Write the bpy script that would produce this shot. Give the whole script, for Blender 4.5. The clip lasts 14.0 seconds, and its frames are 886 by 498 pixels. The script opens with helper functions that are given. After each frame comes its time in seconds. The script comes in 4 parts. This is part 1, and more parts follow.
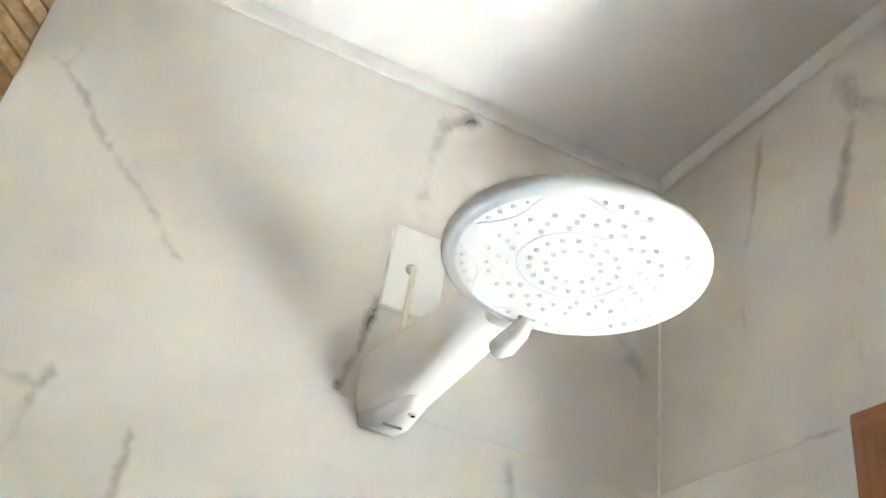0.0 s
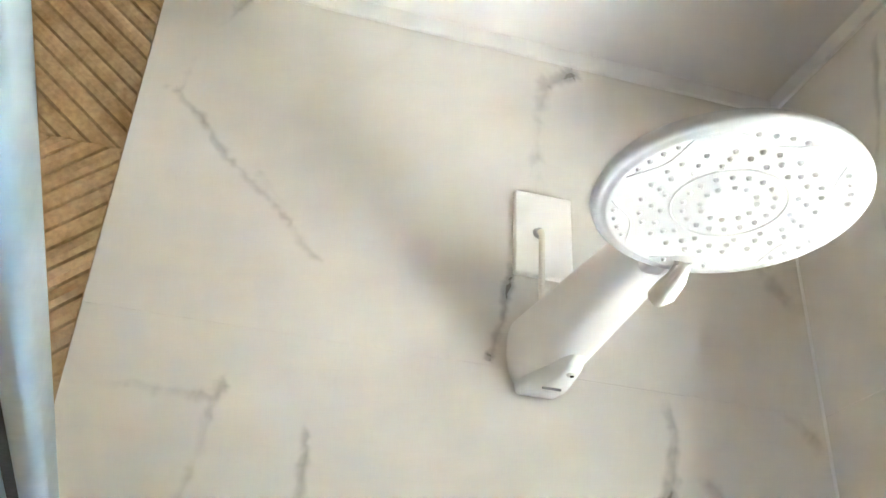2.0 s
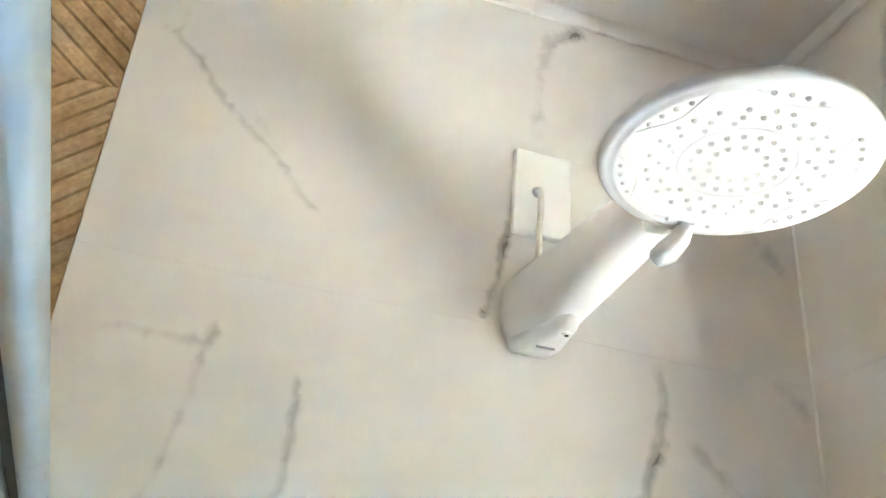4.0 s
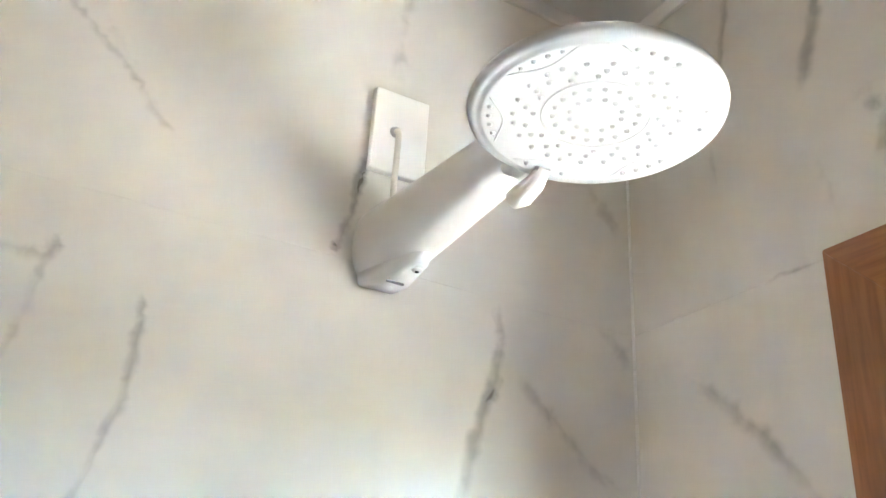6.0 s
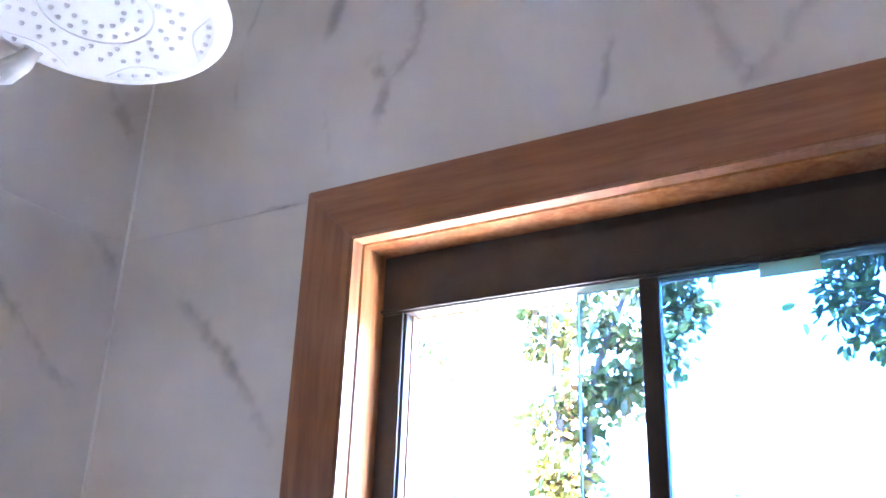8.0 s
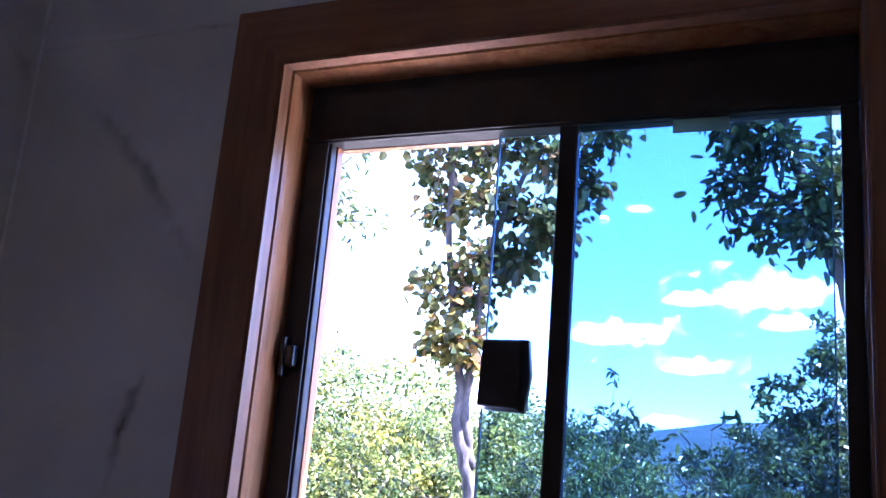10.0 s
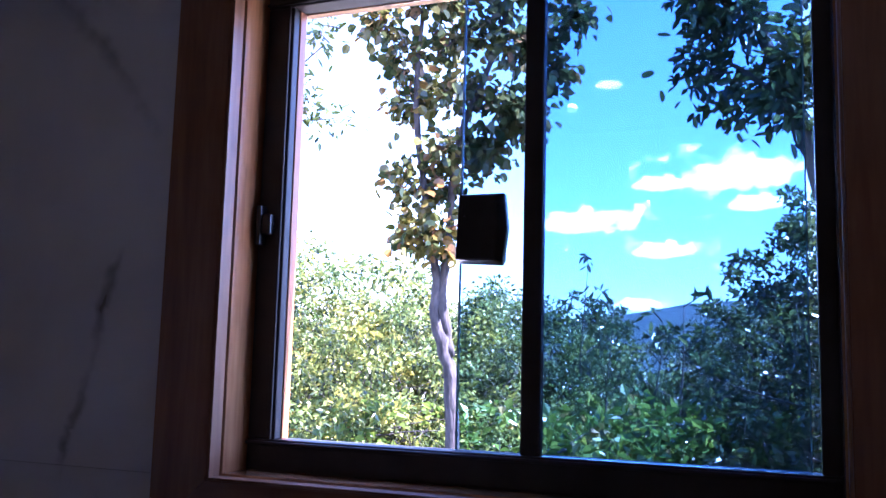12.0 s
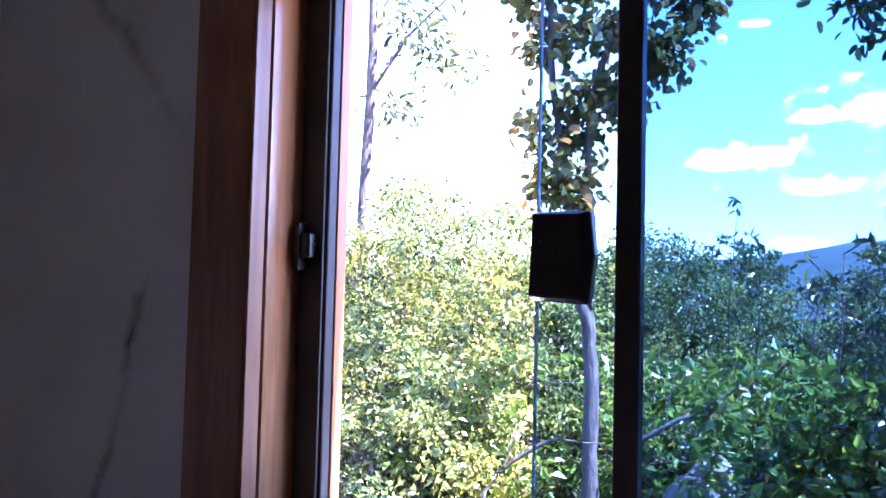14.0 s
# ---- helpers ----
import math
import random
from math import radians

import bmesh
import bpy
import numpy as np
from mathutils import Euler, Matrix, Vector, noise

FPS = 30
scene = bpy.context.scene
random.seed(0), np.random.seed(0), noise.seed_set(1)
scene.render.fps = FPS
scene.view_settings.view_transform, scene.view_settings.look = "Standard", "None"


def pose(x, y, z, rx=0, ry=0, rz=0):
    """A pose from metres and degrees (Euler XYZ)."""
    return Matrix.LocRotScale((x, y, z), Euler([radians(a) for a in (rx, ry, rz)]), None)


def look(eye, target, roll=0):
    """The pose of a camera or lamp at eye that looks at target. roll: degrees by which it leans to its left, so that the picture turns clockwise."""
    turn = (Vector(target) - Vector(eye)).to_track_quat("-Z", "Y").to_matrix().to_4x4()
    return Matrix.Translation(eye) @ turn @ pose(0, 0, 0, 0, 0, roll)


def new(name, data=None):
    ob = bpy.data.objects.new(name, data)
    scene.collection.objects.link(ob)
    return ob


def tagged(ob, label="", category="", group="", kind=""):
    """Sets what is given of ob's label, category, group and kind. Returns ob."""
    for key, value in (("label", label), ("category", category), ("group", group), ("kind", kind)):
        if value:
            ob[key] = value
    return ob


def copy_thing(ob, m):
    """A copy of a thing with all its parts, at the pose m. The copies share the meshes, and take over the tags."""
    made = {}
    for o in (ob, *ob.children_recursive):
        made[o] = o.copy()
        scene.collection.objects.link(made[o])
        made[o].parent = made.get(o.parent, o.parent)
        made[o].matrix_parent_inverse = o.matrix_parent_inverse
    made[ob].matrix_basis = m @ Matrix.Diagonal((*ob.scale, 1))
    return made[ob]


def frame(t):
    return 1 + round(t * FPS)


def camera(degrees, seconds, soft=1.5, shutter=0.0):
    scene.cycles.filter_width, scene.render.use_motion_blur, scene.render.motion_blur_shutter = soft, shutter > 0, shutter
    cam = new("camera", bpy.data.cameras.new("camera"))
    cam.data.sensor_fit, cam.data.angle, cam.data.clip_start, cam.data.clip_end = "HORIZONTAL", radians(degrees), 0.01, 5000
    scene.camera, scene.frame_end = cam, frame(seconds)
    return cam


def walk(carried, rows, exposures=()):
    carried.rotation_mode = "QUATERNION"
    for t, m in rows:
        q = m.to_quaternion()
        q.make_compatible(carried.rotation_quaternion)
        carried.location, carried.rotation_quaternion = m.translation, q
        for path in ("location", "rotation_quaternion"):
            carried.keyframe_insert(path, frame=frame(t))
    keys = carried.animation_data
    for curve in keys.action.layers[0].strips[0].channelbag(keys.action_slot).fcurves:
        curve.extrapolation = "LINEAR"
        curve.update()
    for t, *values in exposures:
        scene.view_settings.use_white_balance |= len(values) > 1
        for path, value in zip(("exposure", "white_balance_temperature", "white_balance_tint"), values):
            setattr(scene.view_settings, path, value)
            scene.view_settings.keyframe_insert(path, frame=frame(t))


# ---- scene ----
cam = camera(52.5, 14.0)
PATH = [
    (0, (0.917, -0.691, 1.64), (-0.66, -0.092, 2.715), 9.2),
    (0.5, (0.925, -0.718, 1.644), (-0.638, -0.146, 2.752), 6.7),
    (1, (0.909, -0.731, 1.638), (-0.697, -0.124, 2.664), 2.6),
    (1.5, (0.907, -0.739, 1.632), (-0.756, -0.216, 2.613), 1.5),
    (2, (0.906, -0.743, 1.636), (-0.774, -0.298, 2.627), 3.0),
    (2.5, (0.894, -0.754, 1.634), (-0.799, -0.336, 2.613), 3.5),
    (3, (0.895, -0.748, 1.627), (-0.812, -0.329, 2.581), 3.6),
    (5.3, (0.882, -0.77, 1.631), (-0.801, -0.11, 2.488), 5.7),
    (5.5, (0.882, -0.775, 1.628), (-0.771, -0.046, 2.486), 4.1),
    (6, (0.887, -0.776, 1.604), (-0.708, 0.078, 2.455), 3.4),
    (6.5, (0.905, -0.766, 1.599), (-0.551, 0.338, 2.412), 2.3),
    (7, (0.924, -0.765, 1.603), (-0.353, 0.577, 2.359), 1.5),
    (7.5, (0.941, -0.758, 1.583), (-0.158, 0.721, 2.361), 1.3),
    (7.6, (0.954, -0.747, 1.597), (-0.117, 0.765, 2.349), 1.0),
    (7.7, (0.951, -0.745, 1.597), (-0.07, 0.801, 2.35), 0.7),
    (9.8, (0.936, -0.777, 1.556), (0.139, 0.978, 2.089), 4.7),
    (10, (0.935, -0.774, 1.551), (0.147, 1.005, 2.017), 4.8),
    (10.5, (0.934, -0.777, 1.53), (0.142, 1.03, 1.857), 3.2),
    (11, (0.93, -0.774, 1.516), (0.165, 1.058, 1.758), 3.0),
    (11.5, (0.93, -0.774, 1.513), (0.187, 1.073, 1.701), 2.3),
    (12, (0.932, -0.77, 1.513), (0.198, 1.075, 1.756), 1.5),
    (12.5, (0.931, -0.769, 1.513), (0.2, 1.072, 1.79), 0.7),
    (13, (0.924, -0.746, 1.528), (0.186, 1.096, 1.773), 0.7),
    (13.5, (0.912, -0.656, 1.576), (-0.02, 1.114, 1.586), 2.6),
    (14, (0.915, -0.58, 1.607), (-0.104, 1.136, 1.715), 1.4),
]
walk(cam, [(t, look(eye, target, roll)) for t, eye, target, roll in PATH],
     [(0.0, 7.6, 6150, 6), (5.5, 7.6, 6300, 7), (6.5, 7.6, 5900, 12), (7.7, 7.5, 5250, 21), (9.6, 4.55, 4980, 40), (10.1, 4.3, 4980, 43), (10.6, 3.95, 4950, 45), (13.1, 3.92, 4950, 45), (14.0, 4.4, 5200, 45)])

# ---- world, sun and lamps ----
SUN_ELEVATION, SUN_AZIMUTH = 60.0, 85.0   # azimuth: degrees clockwise from +y
world = bpy.data.worlds.new("sky_world")
scene.world = world
world.use_nodes = True
wn = world.node_tree.nodes
sky = wn.new("ShaderNodeTexSky")
sky.sky_type = "NISHITA"
sky.sun_disc = False
sky.sun_elevation = radians(SUN_ELEVATION)
sky.sun_rotation = radians(SUN_AZIMUTH)
sky.air_density, sky.dust_density, sky.ozone_density = 1.0, 0.25, 1.4
wn["Background"].inputs["Strength"].default_value = 0.085
world.node_tree.links.new(sky.outputs[0], wn["Background"].inputs["Color"])

sun_data = bpy.data.lights.new("sun", "SUN")
sun_data.energy, sun_data.angle, sun_data.color = 5.0, radians(0.55), (1.0, 0.95, 0.86)
sun = new("sun", sun_data)
se, sa = radians(SUN_ELEVATION), radians(SUN_AZIMUTH)
sun.matrix_world = look((math.cos(se) * math.sin(sa) * 50, math.cos(se) * math.cos(sa) * 50, math.sin(se) * 50), (0, 0, 0))

# ---- materials ----


def material(name):
    m = bpy.data.materials.new(name)
    m.use_nodes = True
    return m, m.node_tree.nodes, m.node_tree.links, m.node_tree.nodes["Principled BSDF"]


def noise_node(nodes, links, scale, detail=4.0, distortion=0.0, stretch=None, source="Object"):
    tc = nodes.new("ShaderNodeTexCoord")
    n = nodes.new("ShaderNodeTexNoise")
    n.inputs["Scale"].default_value = scale
    n.inputs["Detail"].default_value = detail
    n.inputs["Distortion"].default_value = distortion
    if stretch:
        mp = nodes.new("ShaderNodeMapping")
        mp.inputs["Scale"].default_value = stretch
        links.new(tc.outputs[source], mp.inputs["Vector"])
        links.new(mp.outputs["Vector"], n.inputs["Vector"])
    else:
        links.new(tc.outputs[source], n.inputs["Vector"])
    return n


def ramp_node(nodes, links, value, stops):
    r = nodes.new("ShaderNodeValToRGB")
    els = r.color_ramp.elements
    while len(els) < len(stops):
        els.new(0.5)
    for e, (p, c) in zip(els, stops):
        e.position, e.color = p, (*c, 1.0)
    links.new(value, r.inputs["Fac"])
    return r


def bump(nodes, links, bsdf, value, strength, distance):
    b = nodes.new("ShaderNodeBump")
    b.inputs["Strength"].default_value, b.inputs["Distance"].default_value = strength, distance
    links.new(value, b.inputs["Height"])
    links.new(b.outputs["Normal"], bsdf.inputs["Normal"])


def simple(name, dark, light, scale, rough, rough_spread=0.1, metal=0.0, bump_strength=0.0, bump_distance=0.001, stretch=None, detail=4.0, coat=0.0):
    m, nodes, links, bsdf = material(name)
    n = noise_node(nodes, links, scale, detail, 0.3, stretch)
    r = ramp_node(nodes, links, n.outputs["Fac"], [(0.3, dark), (0.7, light)])
    links.new(r.outputs["Color"], bsdf.inputs["Base Color"])
    mr = nodes.new("ShaderNodeMapRange")
    mr.inputs["To Min"].default_value, mr.inputs["To Max"].default_value = rough - rough_spread, rough + rough_spread
    n2 = noise_node(nodes, links, scale * 4.7, 3.0)
    links.new(n2.outputs["Fac"], mr.inputs["Value"])
    links.new(mr.outputs["Result"], bsdf.inputs["Roughness"])
    bsdf.inputs["Metallic"].default_value = metal
    bsdf.inputs["Coat Weight"].default_value = coat
    if bump_strength:
        bump(nodes, links, bsdf, n.outputs["Fac"], bump_strength, bump_distance)
    return m


def wood(name, dark, mid, light, stretch, rough=0.4, coat=0.15):
    m, nodes, links, bsdf = material(name)
    n = noise_node(nodes, links, 1.0, 6.0, 1.2, stretch)
    r = ramp_node(nodes, links, n.outputs["Fac"], [(0.25, dark), (0.5, mid), (0.78, light)])
    n2 = noise_node(nodes, links, 1.0, 8.0, 0.2, tuple(s * 6 for s in stretch))
    r2 = ramp_node(nodes, links, n2.outputs["Fac"], [(0.35, (0.72, 0.7, 0.68)), (0.6, (1, 1, 1))])
    mix = nodes.new("ShaderNodeMix")
    mix.data_type, mix.blend_type = "RGBA", "MULTIPLY"
    mix.inputs[0].default_value = 0.7
    links.new(r.outputs["Color"], mix.inputs[6])
    links.new(r2.outputs["Color"], mix.inputs[7])
    links.new(mix.outputs[2], bsdf.inputs["Base Color"])
    bsdf.inputs["Roughness"].default_value = rough
    bsdf.inputs["Coat Weight"].default_value = coat
    bsdf.inputs["Coat Roughness"].default_value = 0.25
    bump(nodes, links, bsdf, n2.outputs["Fac"], 0.15, 0.0006)
    return m


def marble(name):
    m, nodes, links, bsdf = material(name)
    n = noise_node(nodes, links, 2.2, 6.0, 0.8)
    r = ramp_node(nodes, links, n.outputs["Fac"], [(0.3, (0.66, 0.64, 0.6)), (0.5, (0.73, 0.715, 0.68)), (0.7, (0.76, 0.745, 0.715))])
    # faint clouded patches at a larger scale
    n2 = noise_node(nodes, links, 0.9, 5.0, 1.6)
    r2 = ramp_node(nodes, links, n2.outputs["Fac"], [(0.42, (1, 1, 1)), (0.5, (0.93, 0.925, 0.92)), (0.58, (1, 1, 1))])
    mix = nodes.new("ShaderNodeMix")
    mix.data_type, mix.blend_type = "RGBA", "MULTIPLY"
    mix.inputs[0].default_value = 1.0
    links.new(r.outputs["Color"], mix.inputs[6])
    links.new(r2.outputs["Color"], mix.inputs[7])
    links.new(mix.outputs[2], bsdf.inputs["Base Color"])
    bsdf.inputs["Roughness"].default_value = 0.27
    n3 = noise_node(nodes, links, 7.0, 2.0)
    bump(nodes, links, bsdf, n3.outputs["Fac"], 0.05, 0.002)
    return m


def vein_material(name):
    """Grey-brown vein that fades out at its borders into the tile under it."""
    m, nodes, links, bsdf = material(name)
    at = nodes.new("ShaderNodeAttribute")
    at.attribute_name = "core"
    n = noise_node(nodes, links, 38.0, 5.0, 0.6)
    n2 = noise_node(nodes, links, 9.0, 3.0, 0.4)
    mul = nodes.new("ShaderNodeMath")
    mul.operation = "MULTIPLY_ADD"
    links.new(n.outputs["Fac"], mul.inputs[0])
    mul.inputs[1].default_value = 0.9
    mul.inputs[2].default_value = -0.55
    add = nodes.new("ShaderNodeMath")
    add.operation = "ADD"
    links.new(at.outputs["Fac"], add.inputs[0])
    links.new(mul.outputs[0], add.inputs[1])
    mr = nodes.new("ShaderNodeMapRange")
    mr.interpolation_type = "SMOOTHSTEP"
    mr.inputs["From Min"].default_value, mr.inputs["From Max"].default_value = 0.05, 1.0
    links.new(add.outputs[0], mr.inputs["Value"])
    mul2 = nodes.new("ShaderNodeMath")
    mul2.operation = "MULTIPLY"
    links.new(mr.outputs["Result"], mul2.inputs[0])
    mr2 = nodes.new("ShaderNodeMapRange")
    mr2.inputs["From Min"].default_value, mr2.inputs["From Max"].default_value = 0.3, 0.7
    mr2.inputs["To Min"].default_value, mr2.inputs["To Max"].default_value = 0.3, 0.7
    links.new(n2.outputs["Fac"], mr2.inputs["Value"])
    links.new(mr2.outputs["Result"], mul2.inputs[1])
    links.new(mul2.outputs[0], bsdf.inputs["Alpha"])
    r = ramp_node(nodes, links, n2.outputs["Fac"], [(0.3, (0.48, 0.455, 0.42)), (0.7, (0.33, 0.31, 0.285))])
    links.new(r.outputs["Color"], bsdf.inputs["Base Color"])
    bsdf.inputs["Roughness"].default_value = 0.27
    return m


def glass_material(name, tint, gloss=0.035):
    m, nodes, links, bsdf = material(name)
    nodes.remove(bsdf)
    out = nodes["Material Output"]
    tr = nodes.new("ShaderNodeBsdfTransparent")
    tr.inputs["Color"].default_value = (*tint, 1)
    gl = nodes.new("ShaderNodeBsdfGlossy")
    gl.inputs["Roughness"].default_value = 0.02
    fr = nodes.new("ShaderNodeFresnel")
    fr.inputs["IOR"].default_value = 1.45
    mx = nodes.new("ShaderNodeMixShader")
    links.new(fr.outputs[0], mx.inputs[0])
    links.new(tr.outputs[0], mx.inputs[1])
    links.new(gl.outputs[0], mx.inputs[2])
    links.new(mx.outputs[0], out.inputs["Surface"])
    return m


def leaf_material(name, stops, translucency=0.38, rough=0.24):
    m, nodes, links, bsdf = material(name)
    geo = nodes.new("ShaderNodeNewGeometry")
    r = ramp_node(nodes, links, geo.outputs["Random Per Island"], stops)
    n = noise_node(nodes, links, 22.0, 3.0)
    r2 = ramp_node(nodes, links, n.outputs["Fac"], [(0.3, (0.75, 0.75, 0.7)), (0.7, (1.0, 1.0, 1.0))])
    # whole sprays turn yellower or duller together
    n3 = noise_node(nodes, links, 1.7, 3.0, 0.4)
    r3 = ramp_node(nodes, links, n3.outputs["Fac"], [(0.36, (0.7, 0.82, 0.85)), (0.5, (1.0, 1.0, 1.0)), (0.64, (1.6, 1.25, 0.75))])
    spray = nodes.new("ShaderNodeMix")
    spray.data_type, spray.blend_type = "RGBA", "MULTIPLY"
    spray.inputs[0].default_value = 1.0
    links.new(r.outputs["Color"], spray.inputs[6])
    links.new(r3.outputs["Color"], spray.inputs[7])
    mix = nodes.new("ShaderNodeMix")
    mix.data_type, mix.blend_type = "RGBA", "MULTIPLY"
    mix.inputs[0].default_value = 1.0
    links.new(spray.outputs[2], mix.inputs[6])
    links.new(r2.outputs["Color"], mix.inputs[7])
    links.new(mix.outputs[2], bsdf.inputs["Base Color"])
    bsdf.inputs["Roughness"].default_value = rough
    tl = nodes.new("ShaderNodeBsdfTranslucent")
    links.new(mix.outputs[2], tl.inputs["Color"])
    mx = nodes.new("ShaderNodeMixShader")
    mx.inputs[0].default_value = translucency
    links.new(bsdf.outputs[0], mx.inputs[1])
    links.new(tl.outputs[0], mx.inputs[2])
    links.new(mx.outputs[0], nodes["Material Output"].inputs["Surface"])
    return m


MARBLE = marble("marble_tile")
VEIN = vein_material("marble_vein")
GROUT = simple("grout", (0.68, 0.66, 0.63), (0.76, 0.74, 0.71), 60, 0.8, 0.1)
PLASTER = simple("ceiling_paint", (0.74, 0.735, 0.725), (0.8, 0.795, 0.785), 3.0, 0.75, 0.08, bump_strength=0.05)
CASING = wood("casing_wood", (0.22, 0.082, 0.03), (0.3, 0.118, 0.043), (0.36, 0.15, 0.056), (30, 30, 2.5), 0.36, 0.3)
CASING_H = wood("casing_wood_level", (0.22, 0.082, 0.03), (0.3, 0.118, 0.043), (0.36, 0.15, 0.056), (2.5, 30, 30), 0.36, 0.3)
JAMB = wood("jamb_wood", (0.3, 0.13, 0.05), (0.43, 0.2, 0.078), (0.52, 0.27, 0.115), (25, 25, 2.0), 0.2, 1.0)
# paler than the casing: window light on its inner edge is put into the wood
LIT_EDGE = wood("lit_edge_wood", (0.24, 0.11, 0.05), (0.33, 0.16, 0.075), (0.4, 0.21, 0.11), (25, 25, 2.0), 0.4, 0.2)
TRIM = wood("outer_trim_wood", (0.3, 0.1, 0.03), (0.4, 0.15, 0.045), (0.48, 0.2, 0.07), (25, 25, 2.0), 0.4, 0.1)
RIB = wood("ribbed_wood", (0.36, 0.225, 0.1), (0.48, 0.32, 0.16), (0.55, 0.39, 0.21), (26, 26, 26), 0.5, 0.05)
BRONZE = simple("dark_aluminium", (0.018, 0.014, 0.013), (0.03, 0.024, 0.022), 30, 0.5, 0.08)
BLACK = simple("black_plastic", (0.012, 0.012, 0.013), (0.022, 0.022, 0.024), 80, 0.35, 0.1)
CHROME = simple("latch_steel", (0.06, 0.06, 0.065), (0.1, 0.1, 0.11), 60, 0.3, 0.1, metal=1.0)
# blue reflection of the sky is put into the aluminium's base colour
ALU = simple("sky_blue_aluminium", (0.5, 0.62, 0.73), (0.57, 0.69, 0.8), 40, 0.32, 0.06, metal=0.7, coat=0.2)
DARK_MATT = simple("dark_matt", (0.012, 0.014, 0.016), (0.022, 0.024, 0.027), 70, 0.6, 0.1)
PLASTIC = simple("white_plastic", (0.47, 0.485, 0.5), (0.5, 0.515, 0.53), 2, 0.33, 0.01)
PLATE = simple("outlet_plastic", (0.8, 0.8, 0.79), (0.85, 0.85, 0.84), 5, 0.35, 0.05)
BOUNCE_WHITE = simple("bounce_white", (0.88, 0.87, 0.85), (0.92, 0.91, 0.89), 5, 0.8, 0.08, bump_strength=0.1)
SILL_MASK = simple("dark_sill_mask", (0.07, 0.068, 0.065), (0.12, 0.115, 0.11), 60, 0.55, 0.1)
PLASTIC_WARM = simple("cream_plastic", (0.72, 0.69, 0.62), (0.78, 0.75, 0.69), 9, 0.38, 0.06)
BODY = simple("glossy_body_plastic", (0.66, 0.66, 0.65), (0.69, 0.69, 0.68), 2, 0.32, 0.01)
SLOT = simple("grey_slot", (0.16, 0.16, 0.165), (0.24, 0.24, 0.245), 60, 0.5, 0.1)
GLASS = glass_material("tinted_glass", (0.58, 0.70, 0.81))
GLASS_EDGE = simple("glass_edge", (0.4, 0.62, 0.66), (0.5, 0.75, 0.8), 40, 0.15, 0.03)
FLOOR = simple("floor_tile", (0.5, 0.47, 0.43), (0.6, 0.57, 0.53), 4, 0.4, 0.08)
OUTER = simple("outer_render", (0.5, 0.42, 0.33), (0.62, 0.54, 0.44), 6, 0.85, 0.08, bump_strength=0.2, bump_distance=0.004)
BARK = simple("grey_bark", (0.014, 0.011, 0.01), (0.085, 0.07, 0.066), 24, 0.9, 0.05, bump_strength=1.0, bump_distance=0.02, stretch=(1, 1, 0.25), detail=7)
BARK_DARK = simple("dark_bark", (0.022, 0.018, 0.015), (0.08, 0.067, 0.056), 20, 0.9, 0.07, bump_strength=0.7, bump_distance=0.02, stretch=(1, 1, 0.25), detail=7)
# ground colour darkened like shade, so that it throws little light up
SOIL = simple("shade_dark_ground", (0.035, 0.036, 0.016), (0.1, 0.088, 0.05), 0.8, 0.95, 0.03, bump_strength=0.6, bump_distance=0.05, detail=9)
ROCK = simple("pale_rock", (0.13, 0.1, 0.08), (0.27, 0.215, 0.175), 6.0, 0.9, 0.05, bump_strength=0.5, bump_distance=0.03, detail=9)
HILL = simple("far_forest", (0.007, 0.016, 0.014), (0.018, 0.032, 0.026), 0.05, 0.95, 0.03, bump_strength=1.0, bump_distance=6.0, detail=9)
TAPE = leaf_material("paper_tape", [(0.0, (0.74, 0.66, 0.44)), (1.0, (0.8, 0.72, 0.5))], 0.75, 0.7)
LEAF_BUSH = leaf_material("bush_leaf", [(0.0, (0.022, 0.036, 0.012)), (0.3, (0.07, 0.1, 0.026)), (0.65, (0.16, 0.21, 0.05)), (1.0, (0.32, 0.34, 0.1))])
LEAF_DARK = leaf_material("dark_leaf", [(0.0, (0.016, 0.03, 0.012)), (0.55, (0.055, 0.08, 0.028)), (1.0, (0.14, 0.18, 0.06))])
LEAF_YELLOW = leaf_material("yellow_green_leaf", [(0.0, (0.09, 0.11, 0.02)), (0.6, (0.2, 0.2, 0.04)), (1.0, (0.3, 0.26, 0.05))])
LEAF_FRESH = leaf_material("fresh_leaf", [(0.0, (0.04, 0.075, 0.014)), (0.5, (0.11, 0.18, 0.028)), (0.85, (0.21, 0.28, 0.045)), (1.0, (0.26, 0.17, 0.06))])
LEAF_BIG = leaf_material("broad_leaf", [(0.0, (0.04, 0.06, 0.022)), (0.5, (0.1, 0.11, 0.034)), (0.8, (0.17, 0.145, 0.045)), (1.0, (0.22, 0.11, 0.05))], 0.48)

# ---- mesh helpers ----


def part(name, bm, mat, parent=None, label="", smooth=False):
    me = bpy.data.meshes.new(name)
    bmesh.ops.recalc_face_normals(bm, faces=bm.faces)
    bm.to_mesh(me)
    bm.free()
    me.materials.append(mat)
    if smooth:
        for p in me.polygons:
            p.use_smooth = True
    ob = new(name, me)
    ob.parent = parent
    if label:
        tagged(ob, label)
    return ob


def raw(name, verts, faces, mat, parent=None, smooth=False):
    me = bpy.data.meshes.new(name)
    me.from_pydata([tuple(v) for v in verts], [], [tuple(f) for f in faces])
    me.materials.append(mat)
    if smooth:
        for p in me.polygons:
            p.use_smooth = True
    ob = new(name, me)
    ob.parent = parent
    return ob


